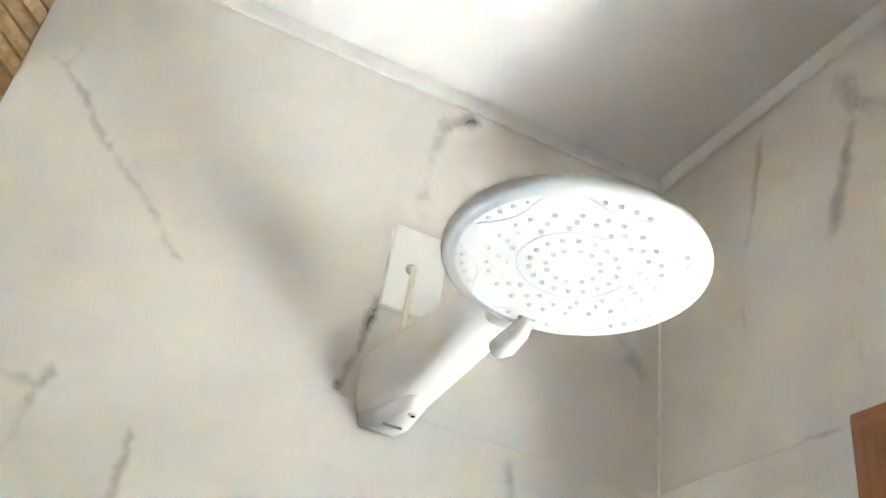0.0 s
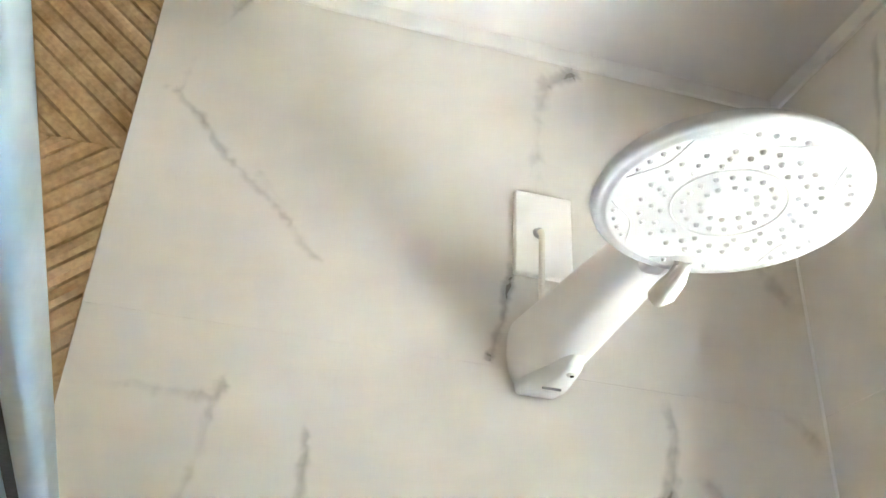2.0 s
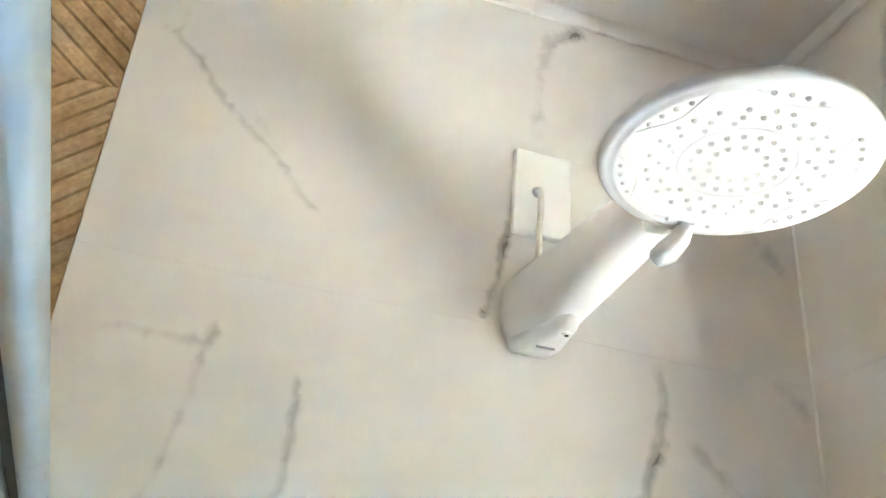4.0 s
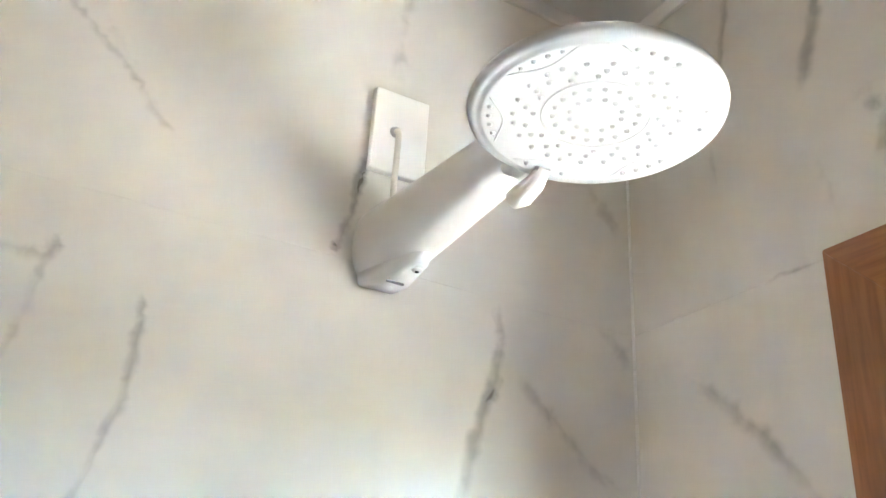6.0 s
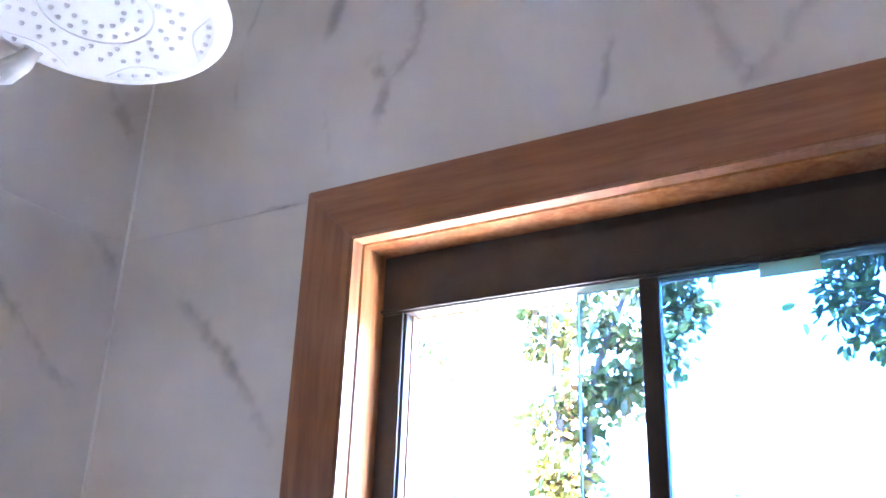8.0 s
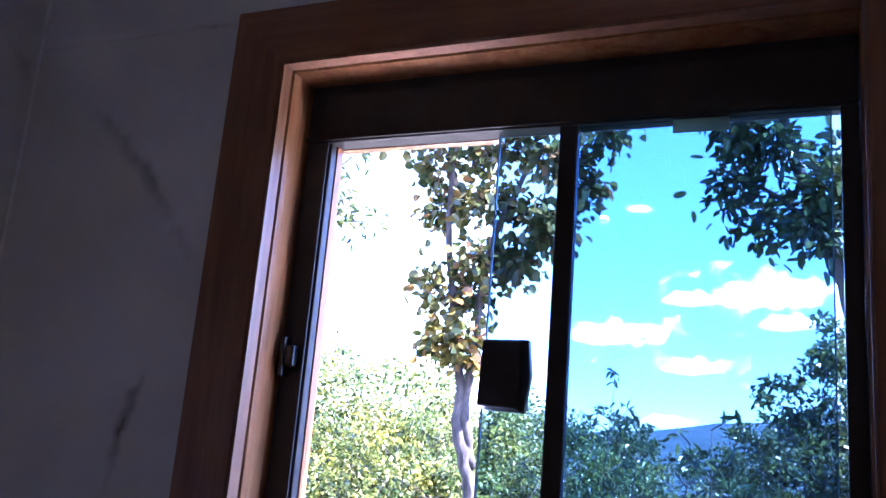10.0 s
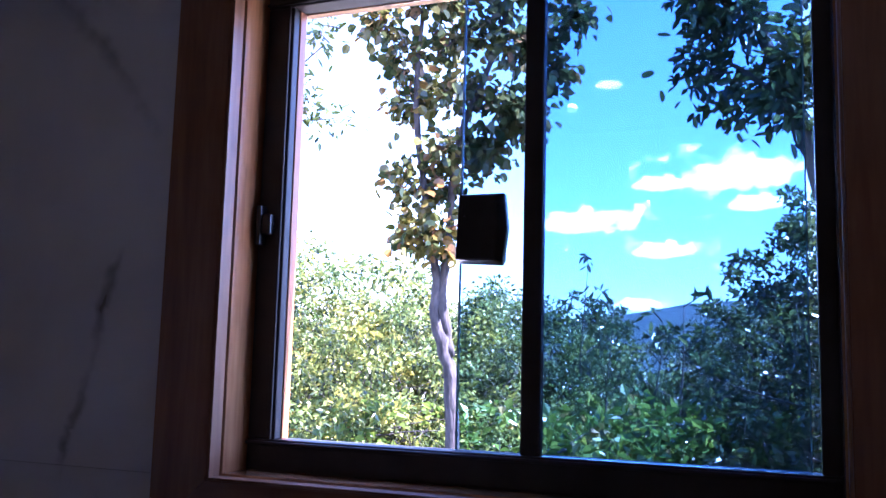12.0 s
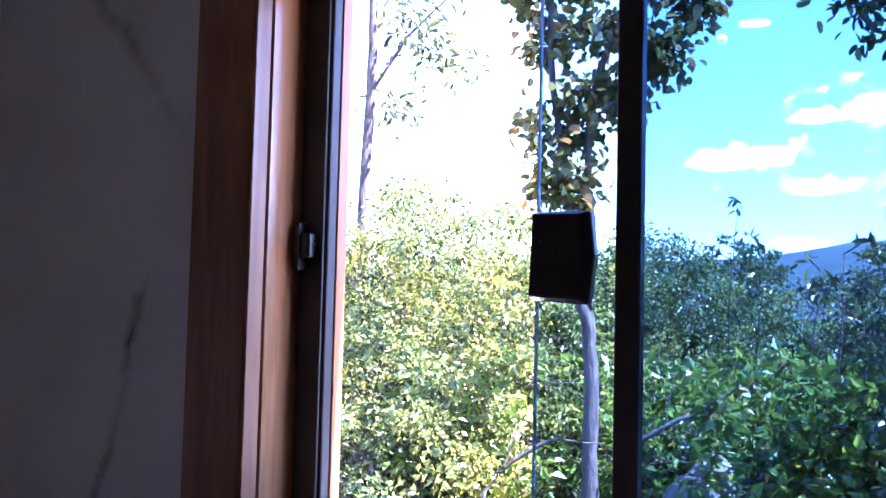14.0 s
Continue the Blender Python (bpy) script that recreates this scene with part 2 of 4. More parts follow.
def thing(name, label, category, at=(0, 0, 0), group="", kind=""):
    ob = new(name)
    ob.location = at
    ob.empty_display_size = 0.05
    return tagged(ob, label, category, group, kind)


def box(x0, x1, y0, y1, z0, z1, bevel=0.0, segments=2, bm=None):
    bm = bm or bmesh.new()
    c = Vector(((x0 + x1) / 2, (y0 + y1) / 2, (z0 + z1) / 2))
    m = Matrix.Translation(c) @ Matrix.Diagonal((x1 - x0, y1 - y0, z1 - z0, 1))
    got = bmesh.ops.create_cube(bm, size=1.0, matrix=m)
    if bevel:
        edges = list({e for v in got["verts"] for e in v.link_edges})
        bmesh.ops.bevel(bm, geom=edges, offset=bevel, segments=segments, affect="EDGES", profile=0.5)
    return bm


def lathe(profile, segments=48, m=Matrix.Identity(4), bm=None):
    """Turns (radius, height) pairs round the z axis."""
    bm = bm or bmesh.new()
    rings = []
    for r, h in profile:
        if r < 1e-6:
            rings.append([bm.verts.new(m @ Vector((0, 0, h)))])
        else:
            rings.append([bm.verts.new(m @ Vector((r * math.cos(2 * math.pi * i / segments), r * math.sin(2 * math.pi * i / segments), h))) for i in range(segments)])
    for a, b in zip(rings, rings[1:]):
        for i in range(segments):
            j = (i + 1) % segments
            if len(a) == 1 and len(b) == 1:
                continue
            if len(a) == 1:
                bm.faces.new((a[0], b[i], b[j]))
            elif len(b) == 1:
                bm.faces.new((a[i], a[j], b[0]))
            else:
                bm.faces.new((a[i], a[j], b[j], b[i]))
    return bm


def tube(points, radii, sides=8, bm=None, closed=True):
    """A tapered round bar through the points."""
    bm = bm or bmesh.new()
    rings = []
    for i, (p, r) in enumerate(zip(points, radii)):
        p = Vector(p)
        d = (Vector(points[min(i + 1, len(points) - 1)]) - Vector(points[max(i - 1, 0)])).normalized()
        ref = Vector((0, 0, 1)) if abs(d.z) < 0.9 else Vector((1, 0, 0))
        u = d.cross(ref).normalized()
        v = d.cross(u)
        rings.append([bm.verts.new(p + r * (math.cos(2 * math.pi * k / sides) * u + math.sin(2 * math.pi * k / sides) * v)) for k in range(sides)])
    for a, b in zip(rings, rings[1:]):
        for k in range(sides):
            j = (k + 1) % sides
            bm.faces.new((a[k], a[j], b[j], b[k]))
    if closed:
        bm.faces.new(rings[0])
        bm.faces.new(rings[-1])
    return bm


# ---- the shell of the bathroom ----
CEILING_Z = 2.53
EAST, SOUTH = 1.75, -3.0
TILE_END = -0.884
WALL_T = 0.088
# opening of the window in the north wall
WX0, WX1, WZ0, WZ1 = 0.388, 0.968, 1.389, 1.9655


def structure(name, bm, mat, label, category):
    return tagged(part(name, bm, mat), label, category, kind="structure")


floor = structure("floor", box(-0.2, EAST + 0.2, SOUTH - 0.2, 0.0, -0.1, 0.0), FLOOR, "beige stone-look bathroom floor", "floor")
ceiling = structure("ceiling", box(-0.2, EAST + 0.2, SOUTH - 0.2, 0.0, CEILING_Z, CEILING_Z + 0.1), PLASTER, "smooth white painted plasterboard ceiling", "ceiling")

wall_north = new("wall_north")
tagged(wall_north, "bathroom wall clad in white marble-look tiles round a window", "wall", kind="structure")
bm = bmesh.new()
box(-0.2, WX0, 0.008, WALL_T, -1.0, CEILING_Z + 0.1, bm=bm)
box(WX1, EAST + 0.2, 0.008, WALL_T, -1.0, CEILING_Z + 0.1, bm=bm)
box(WX0, WX1, 0.008, WALL_T, -1.0, WZ0, bm=bm)
box(WX0, WX1, 0.008, WALL_T, WZ1, CEILING_Z + 0.1, bm=bm)
part("masonry", bm, OUTER, wall_north)

wall_west = new("wall_west")
tagged(wall_west, "shower wall clad in white marble-look tiles", "wall", kind="structure")
part("masonry", box(-0.2, -0.012, SOUTH, 0.008, -0.1, CEILING_Z), OUTER, wall_west)
part("grout", box(-0.012, -0.0005, TILE_END, 0.008, 0, CEILING_Z), GROUT, wall_west)
structure("wall_east", box(EAST, EAST + 0.2, SOUTH, 0.008, -0.1, CEILING_Z), PLASTER, "plain white plastered wall", "wall")
structure("wall_south", box(-0.2, EAST + 0.2, SOUTH - 0.2, SOUTH, -0.1, CEILING_Z), PLASTER, "plain white plastered wall", "wall")

# cornice strip under the ceiling
bm = box(0.0, 0.007, SOUTH, 0.0, CEILING_Z - 0.027, CEILING_Z, 0.002)
tagged(part("cornice", bm, PLASTER), "narrow white plaster cornice strip under the ceiling", "cornice", kind="structure")
bm = box(0.007, EAST, -0.007, 0.0, CEILING_Z - 0.027, CEILING_Z, 0.002)
tagged(part("cornice", bm, PLASTER), "narrow white plaster cornice strip under the ceiling", "cornice", kind="structure")

# silicone bead down the corner of the tiles
tagged(part("corner_bead", tube([(0.0012, -0.0012, 0.0), (0.0012, -0.0012, CEILING_Z - 0.027)], [0.0022, 0.0022], 8), PLASTER), "thin white silicone bead in the tiled corner", "bead", kind="structure")

# ---- shower ----
SHOWER_Y, DISC = -0.397, (0.416, -0.394, 2.005)
shower = thing("electric_shower", "white plastic electric shower head on the tiled wall", "shower", (0.0, SHOWER_Y, 2.05))
inv = Matrix.Translation(shower.location).inverted()


def shower_part(name, bm, mat, label="", smooth=True, parent=None):
    bm.transform(inv)
    return part(name, bm, mat, parent or shower, label, smooth)


def body_section(x):
    """Centre y, z and half sizes of the body at the distance x from the wall."""
    f = min(1.0, max(0.0, x / 0.36))
    return (-0.384 - 0.012 * f, 2.052 - 0.021 * f, 0.037 - 0.012 * f, 0.05 - 0.031 * f)


bm = bmesh.new()
rings = []
for i in range(25):
    x = 0.335 * i / 24
    cy, cz, ry, rz = body_section(x)
    ring = []
    for k in range(32):
        a = 2 * math.pi * k / 32
        sy, sz = math.cos(a), math.sin(a)
        p = 2.6
        d = (abs(sy) ** p + abs(sz) ** p) ** (-1 / p)
        ring.append(bm.verts.new((x, cy + ry * sy * d, cz + rz * sz * d)))
    rings.append(ring)
for a, b in zip(rings, rings[1:]):
    for k in range(32):
        j = (k + 1) % 32
        bm.faces.new((a[k], a[j], b[j], b[k]))
bm.faces.new(rings[0])
bm.faces.new(rings[-1])
shower_part("body", bm, BODY, "tapered glossy white body")
shower_part("neck", tube([(0.31, -0.396, 2.036), (0.36, -0.396, 2.036), (0.416, -0.395, 2.03)], [0.02, 0.02, 0.016], 16), PLASTIC)

TILT = Matrix.Translation(DISC) @ Matrix.Rotation(radians(-2.5), 4, Vector((0.58, 0.82, 0.0))) @ Matrix.Translation(-Vector(DISC))
at = TILT @ Matrix.Translation(DISC) @ Matrix.Diagonal((0.966, 0.966, 1, 1))
disc_profile = [(0.0, 0.004), (0.03, 0.0038), (0.06, 0.003), (0.09, 0.0012), (0.0925, 0.0), (0.095, 0.0), (0.0965, 0.0016), (0.0995, 0.0014), (0.1025, 0.0022), (0.1055, 0.0045),
                (0.106, 0.007), (0.1045, 0.0105), (0.099, 0.0135), (0.08, 0.018), (0.05, 0.026), (0.0, 0.03)]
disc = shower_part("spray_disc", lathe(disc_profile, 96, at), PLASTIC, "round glossy white spray face")


def face_z(r):
    return DISC[2] + 0.004 - 0.0028 * (r / 0.09) ** 2


nozzle_bm = lathe([(0.0, -0.0026), (0.0009, -0.0025), (0.0016, -0.0019), (0.0021, -0.0008), (0.0025, 0.001)], 14)
nozzle_mesh = bpy.data.meshes.new("nozzle")
nozzle_bm.to_mesh(nozzle_mesh)
nozzle_bm.free()
nozzle_mesh.materials.append(PLASTIC)
for p in nozzle_mesh.polygons:
    p.use_smooth = True


def nozzle(r, deg):
    a = radians(deg)
    r = r * 0.99
    ob = new("nozzle", nozzle_mesh)
    ob.parent = disc
    ob.matrix_basis = Matrix.Translation(-shower.location) @ TILT @ Matrix.Translation((DISC[0] + r * math.cos(a), DISC[1] + r * math.sin(a), face_z(r)))


for sector in range(6):
    base = -6 + 60 * sector
    for k in range(4):
        nozzle(0.0855, base - 12 + 8 * k)
    for r, degs in ((0.066, (-24, -8, 9, 25)), (0.057, (-16, 6, 20)), (0.05, (-24, 0))):
        for d in degs:
            nozzle(r, base + 30 + d)
    for r, degs in ((0.034, (-20, 0, 20)), (0.021, (-12, 14))):
        for d in degs:
            nozzle(r, base + d)

# raised leaf-shaped borders round each group of four outer nozzles, and a ring round the middle
for sector in range(6):
    base = -6 + 60 * sector
    # leaf outline: outer and inner border
    for r0, r1 in ((0.0885, 0.0895), (0.0885, 0.0735)):
        pts = []
        for k in range(11):
            a = radians(base - 21 + 42 * k / 10)
            q = r0 + (r1 - r0) * math.sin(math.pi * k / 10)
            pts.append((DISC[0] + q * math.cos(a), DISC[1] + q * math.sin(a), face_z(q) + 0.0001))
        ridge_bm = tube(pts, [0.0006] + [0.001] * 9 + [0.0006], 6)
        ridge_bm.transform(TILT)
        shower_part("ridge", ridge_bm, PLASTIC, parent=disc)
pts = [(DISC[0] + 0.043 * math.cos(radians(d)), DISC[1] + 0.043 * math.sin(radians(d)), face_z(0.043) + 0.0002) for d in range(0, 361, 6)]
ridge_bm = tube(pts, [0.0012] * len(pts), 6, closed=False)
ridge_bm.transform(TILT)
shower_part("ridge", ridge_bm, PLASTIC, parent=disc)

# clip and selector lever where the body meets the disc
bm = box(0.3, 0.33, -0.411, -0.387, 2.004, 2.02, 0.006, 3)
shower_part("clip", bm, BODY)
bm = tube([(0.332, -0.384, 2.004), (0.322, -0.386, 1.994), (0.308, -0.39, 1.987), (0.297, -0.394, 1.985)], [0.006, 0.009, 0.011, 0.0085], 14)
shower_part("selector_lever", bm, BODY, "rounded white selector lever")

# terminal cover at the wall end: wedge, slot, screw boss
bm = bmesh.new()
quad = []
for x, y0, y1, z in ((0.0, -0.415, -0.36, 2.0), (0.05, -0.41, -0.365, 1.99), (0.105, -0.4, -0.37, 1.995), (0.125, -0.394, -0.375, 2.01)):
    quad.append([bm.verts.new(v) for v in ((x, y0, 2.03), (x, y0 + 0.004, z), (x, y1 - 0.004, z), (x, y1, 2.03))])
for a, b in zip(quad, quad[1:]):
    for k in range(4):
        j = (k + 1) % 4
        bm.faces.new((a[k], a[j], b[j], b[k]))
bm.faces.new(quad[0])
bm.faces.new(quad[-1])
bmesh.ops.bevel(bm, geom=list(bm.edges), offset=0.002, segments=2, affect="EDGES")
shower_part("terminal_cover", bm, BODY, "white wedge-shaped terminal cover")
shower_part("slot", box(0.055, 0.058, -0.4, -0.378, 1.9885, 1.993, 0.0008), SLOT, "grey slot")
boss = lathe([(0.0, -0.003), (0.005, -0.003), (0.0065, -0.001), (0.007, 0.004)], 16, Matrix.Translation((0.093, -0.381, 1.995)))
shower_part("screw_boss", boss, BODY)
shower_part("screw", lathe([(0.0, -0.0006), (0.0022, -0.0006), (0.0026, 0.001)], 12, Matrix.Translation((0.093, -0.381, 1.9916))), DARK_MATT, "small dark screw")

# ---- outlet plate and cable ----
plate = thing("outlet_plate", "white rectangular electric outlet cover plate on the tiles", "outlet", (0.0, -0.377, 2.211))
pm = Matrix.Translation(plate.location).inverted()


def plate_part(name, bm, mat, smooth=False):
    bm.transform(pm)
    return part(name, bm, mat, plate, smooth=smooth)


plate_part("cover", box(0.0005, 0.0115, -0.415, -0.339, 2.152, 2.27, 0.0025, 3), PLATE)
plate_part("cable_outlet", lathe([(0.0, 0.004), (0.006, 0.004), (0.008, 0.0)], 20, Matrix.Translation((0.0115, -0.384, 2.211)) @ pose(0, 0, 0, 0, 90, 0)), PLASTIC)
cable = tagged(part("cable", tube([(0.012, -0.384, 2.211), (0.019, -0.384, 2.209), (0.024, -0.385, 2.2), (0.0255, -0.386, 2.17), (0.026, -0.387, 2.13), (0.026, -0.386, 2.085)], [0.004] * 6, 10), PLASTIC_WARM, smooth=True),
               "short cream electric cable between outlet plate and shower", "cable")

# ---- header rail of the shower enclosure ----
rail = thing("shower_header_rail", "white aluminium header rail of the glass shower screen, sky reflection in its colour", "rail", (0.0, -0.866, 1.755))
rail.rotation_euler = (0, radians(-2.8), radians(2.7))
RAIL_LEN = EAST - 0.01
part("inner_profile", box(0.0, RAIL_LEN, 0.004, 0.023, 0.0, 0.034, 0.0075, 5), ALU, rail, smooth=True)
part("gap_strip", box(0.001, RAIL_LEN, -0.005, 0.004, 0.008, 0.03, 0.001), DARK_MATT, rail, "dark strip in the gap between the rail profiles")
part("outer_profile", box(0.0, RAIL_LEN, -0.026, -0.005, 0.0, 0.034, 0.006, 4), ALU, rail, smooth=True)

# ---- window ----
window = thing("window_1", "wood-cased sliding window with dark aluminium frame, left half open", "window", (0.0, 0.0, 0.0), kind="structure")
CY = -0.016  # front of the casing
CW = 0.067


def mitred(x0, x1, z0, z1, w, y0, y1, side, bevel=0.002, slant=0.0):
    """One member of a mitred frame; the outer rectangle is x0..x1, z0..z1 and the member w wide."""
    o = [(x0, z0), (x1, z0), (x1, z1), (x0, z1)]
    n = [(x0 + w, z0 + w), (x1 - w, z0 + w), (x1 - w, z1 - w), (x0 + w, z1 - w)]
    i, j = {"bottom": (0, 1), "right": (1, 2), "top": (2, 3), "left": (3, 0)}[side]
    bm = bmesh.new()
    ring = [o[i], o[j], n[j], n[i]]
    a = [bm.verts.new((x, y0 + (slant if k > 1 else 0.0), z)) for k, (x, z) in enumerate(ring)]
    b = [bm.verts.new((x, y1, z)) for x, z in ring]
    bm.faces.new(a)
    bm.faces.new(b)
    for k in range(4):
        m = (k + 1) % 4
        bm.faces.new((a[k], a[m], b[m], b[k]))
    if bevel:
        bmesh.ops.bevel(bm, geom=list(bm.edges), offset=bevel, segments=2, affect="EDGES")
    return bm


for side in ("left", "right", "top", "bottom"):
    mat = CASING if side in ("left", "right") else CASING_H
    part("casing", mitred(WX0 - CW, WX1 + CW, WZ0 - CW, WZ1 + CW, CW, CY, -0.0004, side, 0.0012), mat, window, "reddish-brown varnished wood casing")
    part("lit_edge", mitred(WX0 + 0.0004, WX1 - 0.0004, WZ0 + 0.0004, WZ1 - 0.0004, 0.0024, -0.0152, 0.003, side, 0.0005), LIT_EDGE, window, "inner edge of the casing, its lit look put into paler wood")
    part("jamb", mitred(WX0 + 0.0004, WX1 - 0.0004, WZ0 + 0.0004, WZ1 - 0.0004, 0.0044, 0.0042, 0.086, side, 0.0005), JAMB, window, "varnished wood lining of the opening")
# dark aluminium frame: deep head, sill, two sides
FX0, FX1, FZ0, FZ1 = WX0 + 0.005, WX1 - 0.005, WZ0 + 0.005, WZ1 - 0.005
GX0, GX1, GZ0, GZ1 = 0.4255, 0.9475, 1.426, 1.8915
part("window_head", box(FX0, FX1, 0.045, 0.07, GZ1, FZ1, 0.0015), BRONZE, window)
part("head_lip", box(FX0, FX1, 0.0415, 0.0445, GZ1 + 0.002, GZ1 + 0.0055, 0.001), BRONZE, window)
part("window_sill", box(FX0, FX1, 0.045, 0.07, FZ0, GZ0, 0.0015), BRONZE, window)
part("sill_lip", box(FX0, FX1, 0.0415, 0.0445, GZ0 - 0.006, GZ0 - 0.002, 0.001), BRONZE, window)
part("window_side", box(FX0, GX0, 0.046, 0.058, GZ0, GZ1, 0.0015), BRONZE, window)
part("side_lip", box(GX0 - 0.006, GX0 - 0.003, 0.0425, 0.0455, GZ0, GZ1, 0.0008), BRONZE, window)
part("window_side", box(GX1, FX1, 0.046, 0.07, GZ0, GZ1, 0.0015), BRONZE, window)
part("mullion", box(0.6885, 0.7075, 0.047, 0.059, GZ0, GZ1, 0.0015), BRONZE, window)
part("fixed_pane", box(0.7075, GX1, 0.052, 0.056, GZ0, GZ1), GLASS, window, "blue-tinted fixed glass pane")
sash = part("sliding_pane", box(0.62, 0.939, 0.062, 0.066, GZ0 - 0.004, GZ1 + 0.004), GLASS, window, "blue-tinted sliding glass pane, pushed open")
part("pane_edge", box(0.6186, 0.62, 0.062, 0.066, GZ0, GZ1), GLASS_EDGE, sash, "pale blue-green polished glass edge")
part("pane_edge", box(0.939, 0.9404, 0.062, 0.066, GZ0, GZ1), GLASS_EDGE, sash, "pale blue-green polished glass edge")
# outer wooden trim
part("outer_trim", box(FX0, GX0 + 0.001, 0.0585, 0.0715, GZ0, GZ1, 0.0008), TRIM, window, "orange-brown outer wood trim")
part("outer_trim", box(FX0, 0.618, 0.0705, 0.082, GZ1 - 0.001, FZ1, 0.0008), JAMB, window, "orange-brown outer wood trim")

# outer sill, dark and deep so that it masks the ledge's near part
bm = bmesh.new()
ring = [(0.0885, 1.374), (0.0885, 1.338), (0.25, 1.31), (0.25, 1.338)]
ends = [[bm.verts.new((x, y, z)) for y, z in ring] for x in (WX0 - 0.03, WX1 + 0.03)]
bm.faces.new(ends[0])
bm.faces.new(ends[1])
for k in range(4):
    m = (k + 1) % 4
    bm.faces.new((ends[0][k], ends[0][m], ends[1][m], ends[1][k]))
part("outer_sill", bm, SILL_MASK, window, "outer sill, made dark and deep to narrow the bounced light")

# unseen white ledge added below the window to bounce sun up into the room
bm = box(0.25, 1.4, 0.0885, 0.43, 1.2, 1.3, 0.006)
for v in bm.verts:
    v.co.z -= 0.1 * (v.co.x - 0.7)  # tipped towards the sun to bounce more of it
tagged(part("bounce_ledge", bm, BOUNCE_WHITE), "unseen white ledge added to bounce sun up through the window", "ledge", kind="structure")

# glass lock: five-sided black box with a bevelled point
lock = thing("window_lock", "black plastic lock clamped on the sliding glass edge", "lock", (0.6285, 0.048, 1.6405))
bm = bmesh.new()
outline = [(-0.006, -0.031), (0.036, -0.033), (0.0405, 0.0), (0.037, 0.031), (-0.004, 0.031)]
inner = [(-0.006, -0.028), (0.030, -0.029), (0.0335, 0.0), (0.030, 0.028), (-0.004, 0.029)]
back = [bm.verts.new((x, 0.0, z)) for x, z in outline]
mid = [bm.verts.new((x, -0.008, z)) for x, z in outline]
front = [bm.verts.new((x, -0.016, z)) for x, z in inner]
bm.faces.new(back)
bm.faces.new(front)
for ra, rb in ((back, mid), (mid, front)):
    for k in range(5):
        m = (k + 1) % 5
        bm.faces.new((ra[k], ra[m], rb[m], rb[k]))
bmesh.ops.bevel(bm, geom=list(bm.edges), offset=0.0008, segments=2, affect="EDGES")
bm.transform(Matrix.Translation((0, 0.0095, 0)))
part("lock_body", bm, BLACK, lock)
part("pin", lathe([(0, -0.0006), (0.0008, -0.0006), (0.0009, 0.0006)], 10, Matrix.Translation((0.002, -0.0068, 0.010)) @ pose(0, 0, 0, -90)), CHROME, lock, "tiny bright pin")
part("back_plate", box(-0.004, 0.034, 0.0168, 0.022, -0.029, 0.029, 0.001), BLACK, lock)
lock.scale = (1.08, 1.0, 1.1)

latch = thing("window_strike", "small dark latch keeper on the window frame", "latch", (0.4035, 0.0448, 1.649))
part("plate", box(-0.0055, 0.0005, -0.012, 0.0, -0.021, 0.021, 0.0012), BLACK, latch)
part("hook", box(0.0005, 0.011, -0.011, -0.0015, -0.010, 0.012, 0.002), BLACK, latch)
part("catch", box(0.0108, 0.0122, -0.0115, -0.002, -0.009, 0.011, 0.0005), CHROME, latch, "dark metal catch")

tagged(part("tape_strip", box(0.8, 0.852, 0.0502, 0.0515, 1.8775, 1.8912, 0.0003), TAPE), "strip of beige paper tape on the top of the glass", "tape")

# ---- ceiling downlights behind ----
LAMP = bpy.data.materials.new("lamp_glow")
LAMP.use_nodes = True
e = LAMP.node_tree.nodes["Principled BSDF"]
e.inputs["Emission Color"].default_value = (1.0, 0.78, 0.5, 1)
e.inputs["Emission Strength"].default_value = 1.7
# first is known from its reflection in the glass, second is added warm fill
for lx, ly in ((0.3, -2.3), (1.25, -2.3)):
    lamp = thing("downlight", "small round warm recessed ceiling downlight, the east one added as fill", "lamp", (lx, ly, CEILING_Z), "ceiling downlights")
    part("ring", lathe([(0.05, 0.0), (0.062, -0.001), (0.064, -0.006), (0.052, -0.008), (0.05, -0.002)], 32), PLASTIC, lamp, smooth=True)
    part("diffuser", lathe([(0.0, -0.004), (0.0505, -0.004), (0.0505, -0.0005), (0.0, -0.0005)], 32), LAMP, lamp, "glowing warm diffuser")

# ---- outdoors: ground, hill, clouds ----


def ground_z(x, y):
    d = max(0.0, y)
    z = -0.35 - 0.055 * min(d, 16) - 0.11 * max(0.0, min(d, 120) - 16) - 0.02 * max(0.0, min(d, 700) - 120)
    return z + 0.18 * noise.noise(Vector((x * 0.25, y * 0.25, 0))) * min(1.0, d / 4)


def grid_sheet(name, xs, ys, height, mat, label, category):
    verts = [(x, y, height(x, y)) for y in ys for x in xs]
    w = len(xs)
    faces = [(j * w + i, j * w + i + 1, (j + 1) * w + i + 1, (j + 1) * w + i) for j in range(len(ys) - 1) for i in range(w - 1)]
    return tagged(raw(name, verts, faces, mat, smooth=True), label, category, kind="structure")


xs = [-3000, -1500, -700, -300, -140, -70] + [-40 + 1.5 * i for i in range(44)] + [40, 80, 160, 400, 900, 1800, 3000]
ys = [-3000, -800, -200, -60, -20, -8, -3.2] + [0.15 + 1.2 * i for i in range(40)] + [60, 80, 110, 160, 240, 360, 520, 800, 1300, 2000, 3000]
grid_sheet("ground", xs, ys, ground_z, SOIL, "ground sloping down from the house, darkened in its colour like shade", "ground")


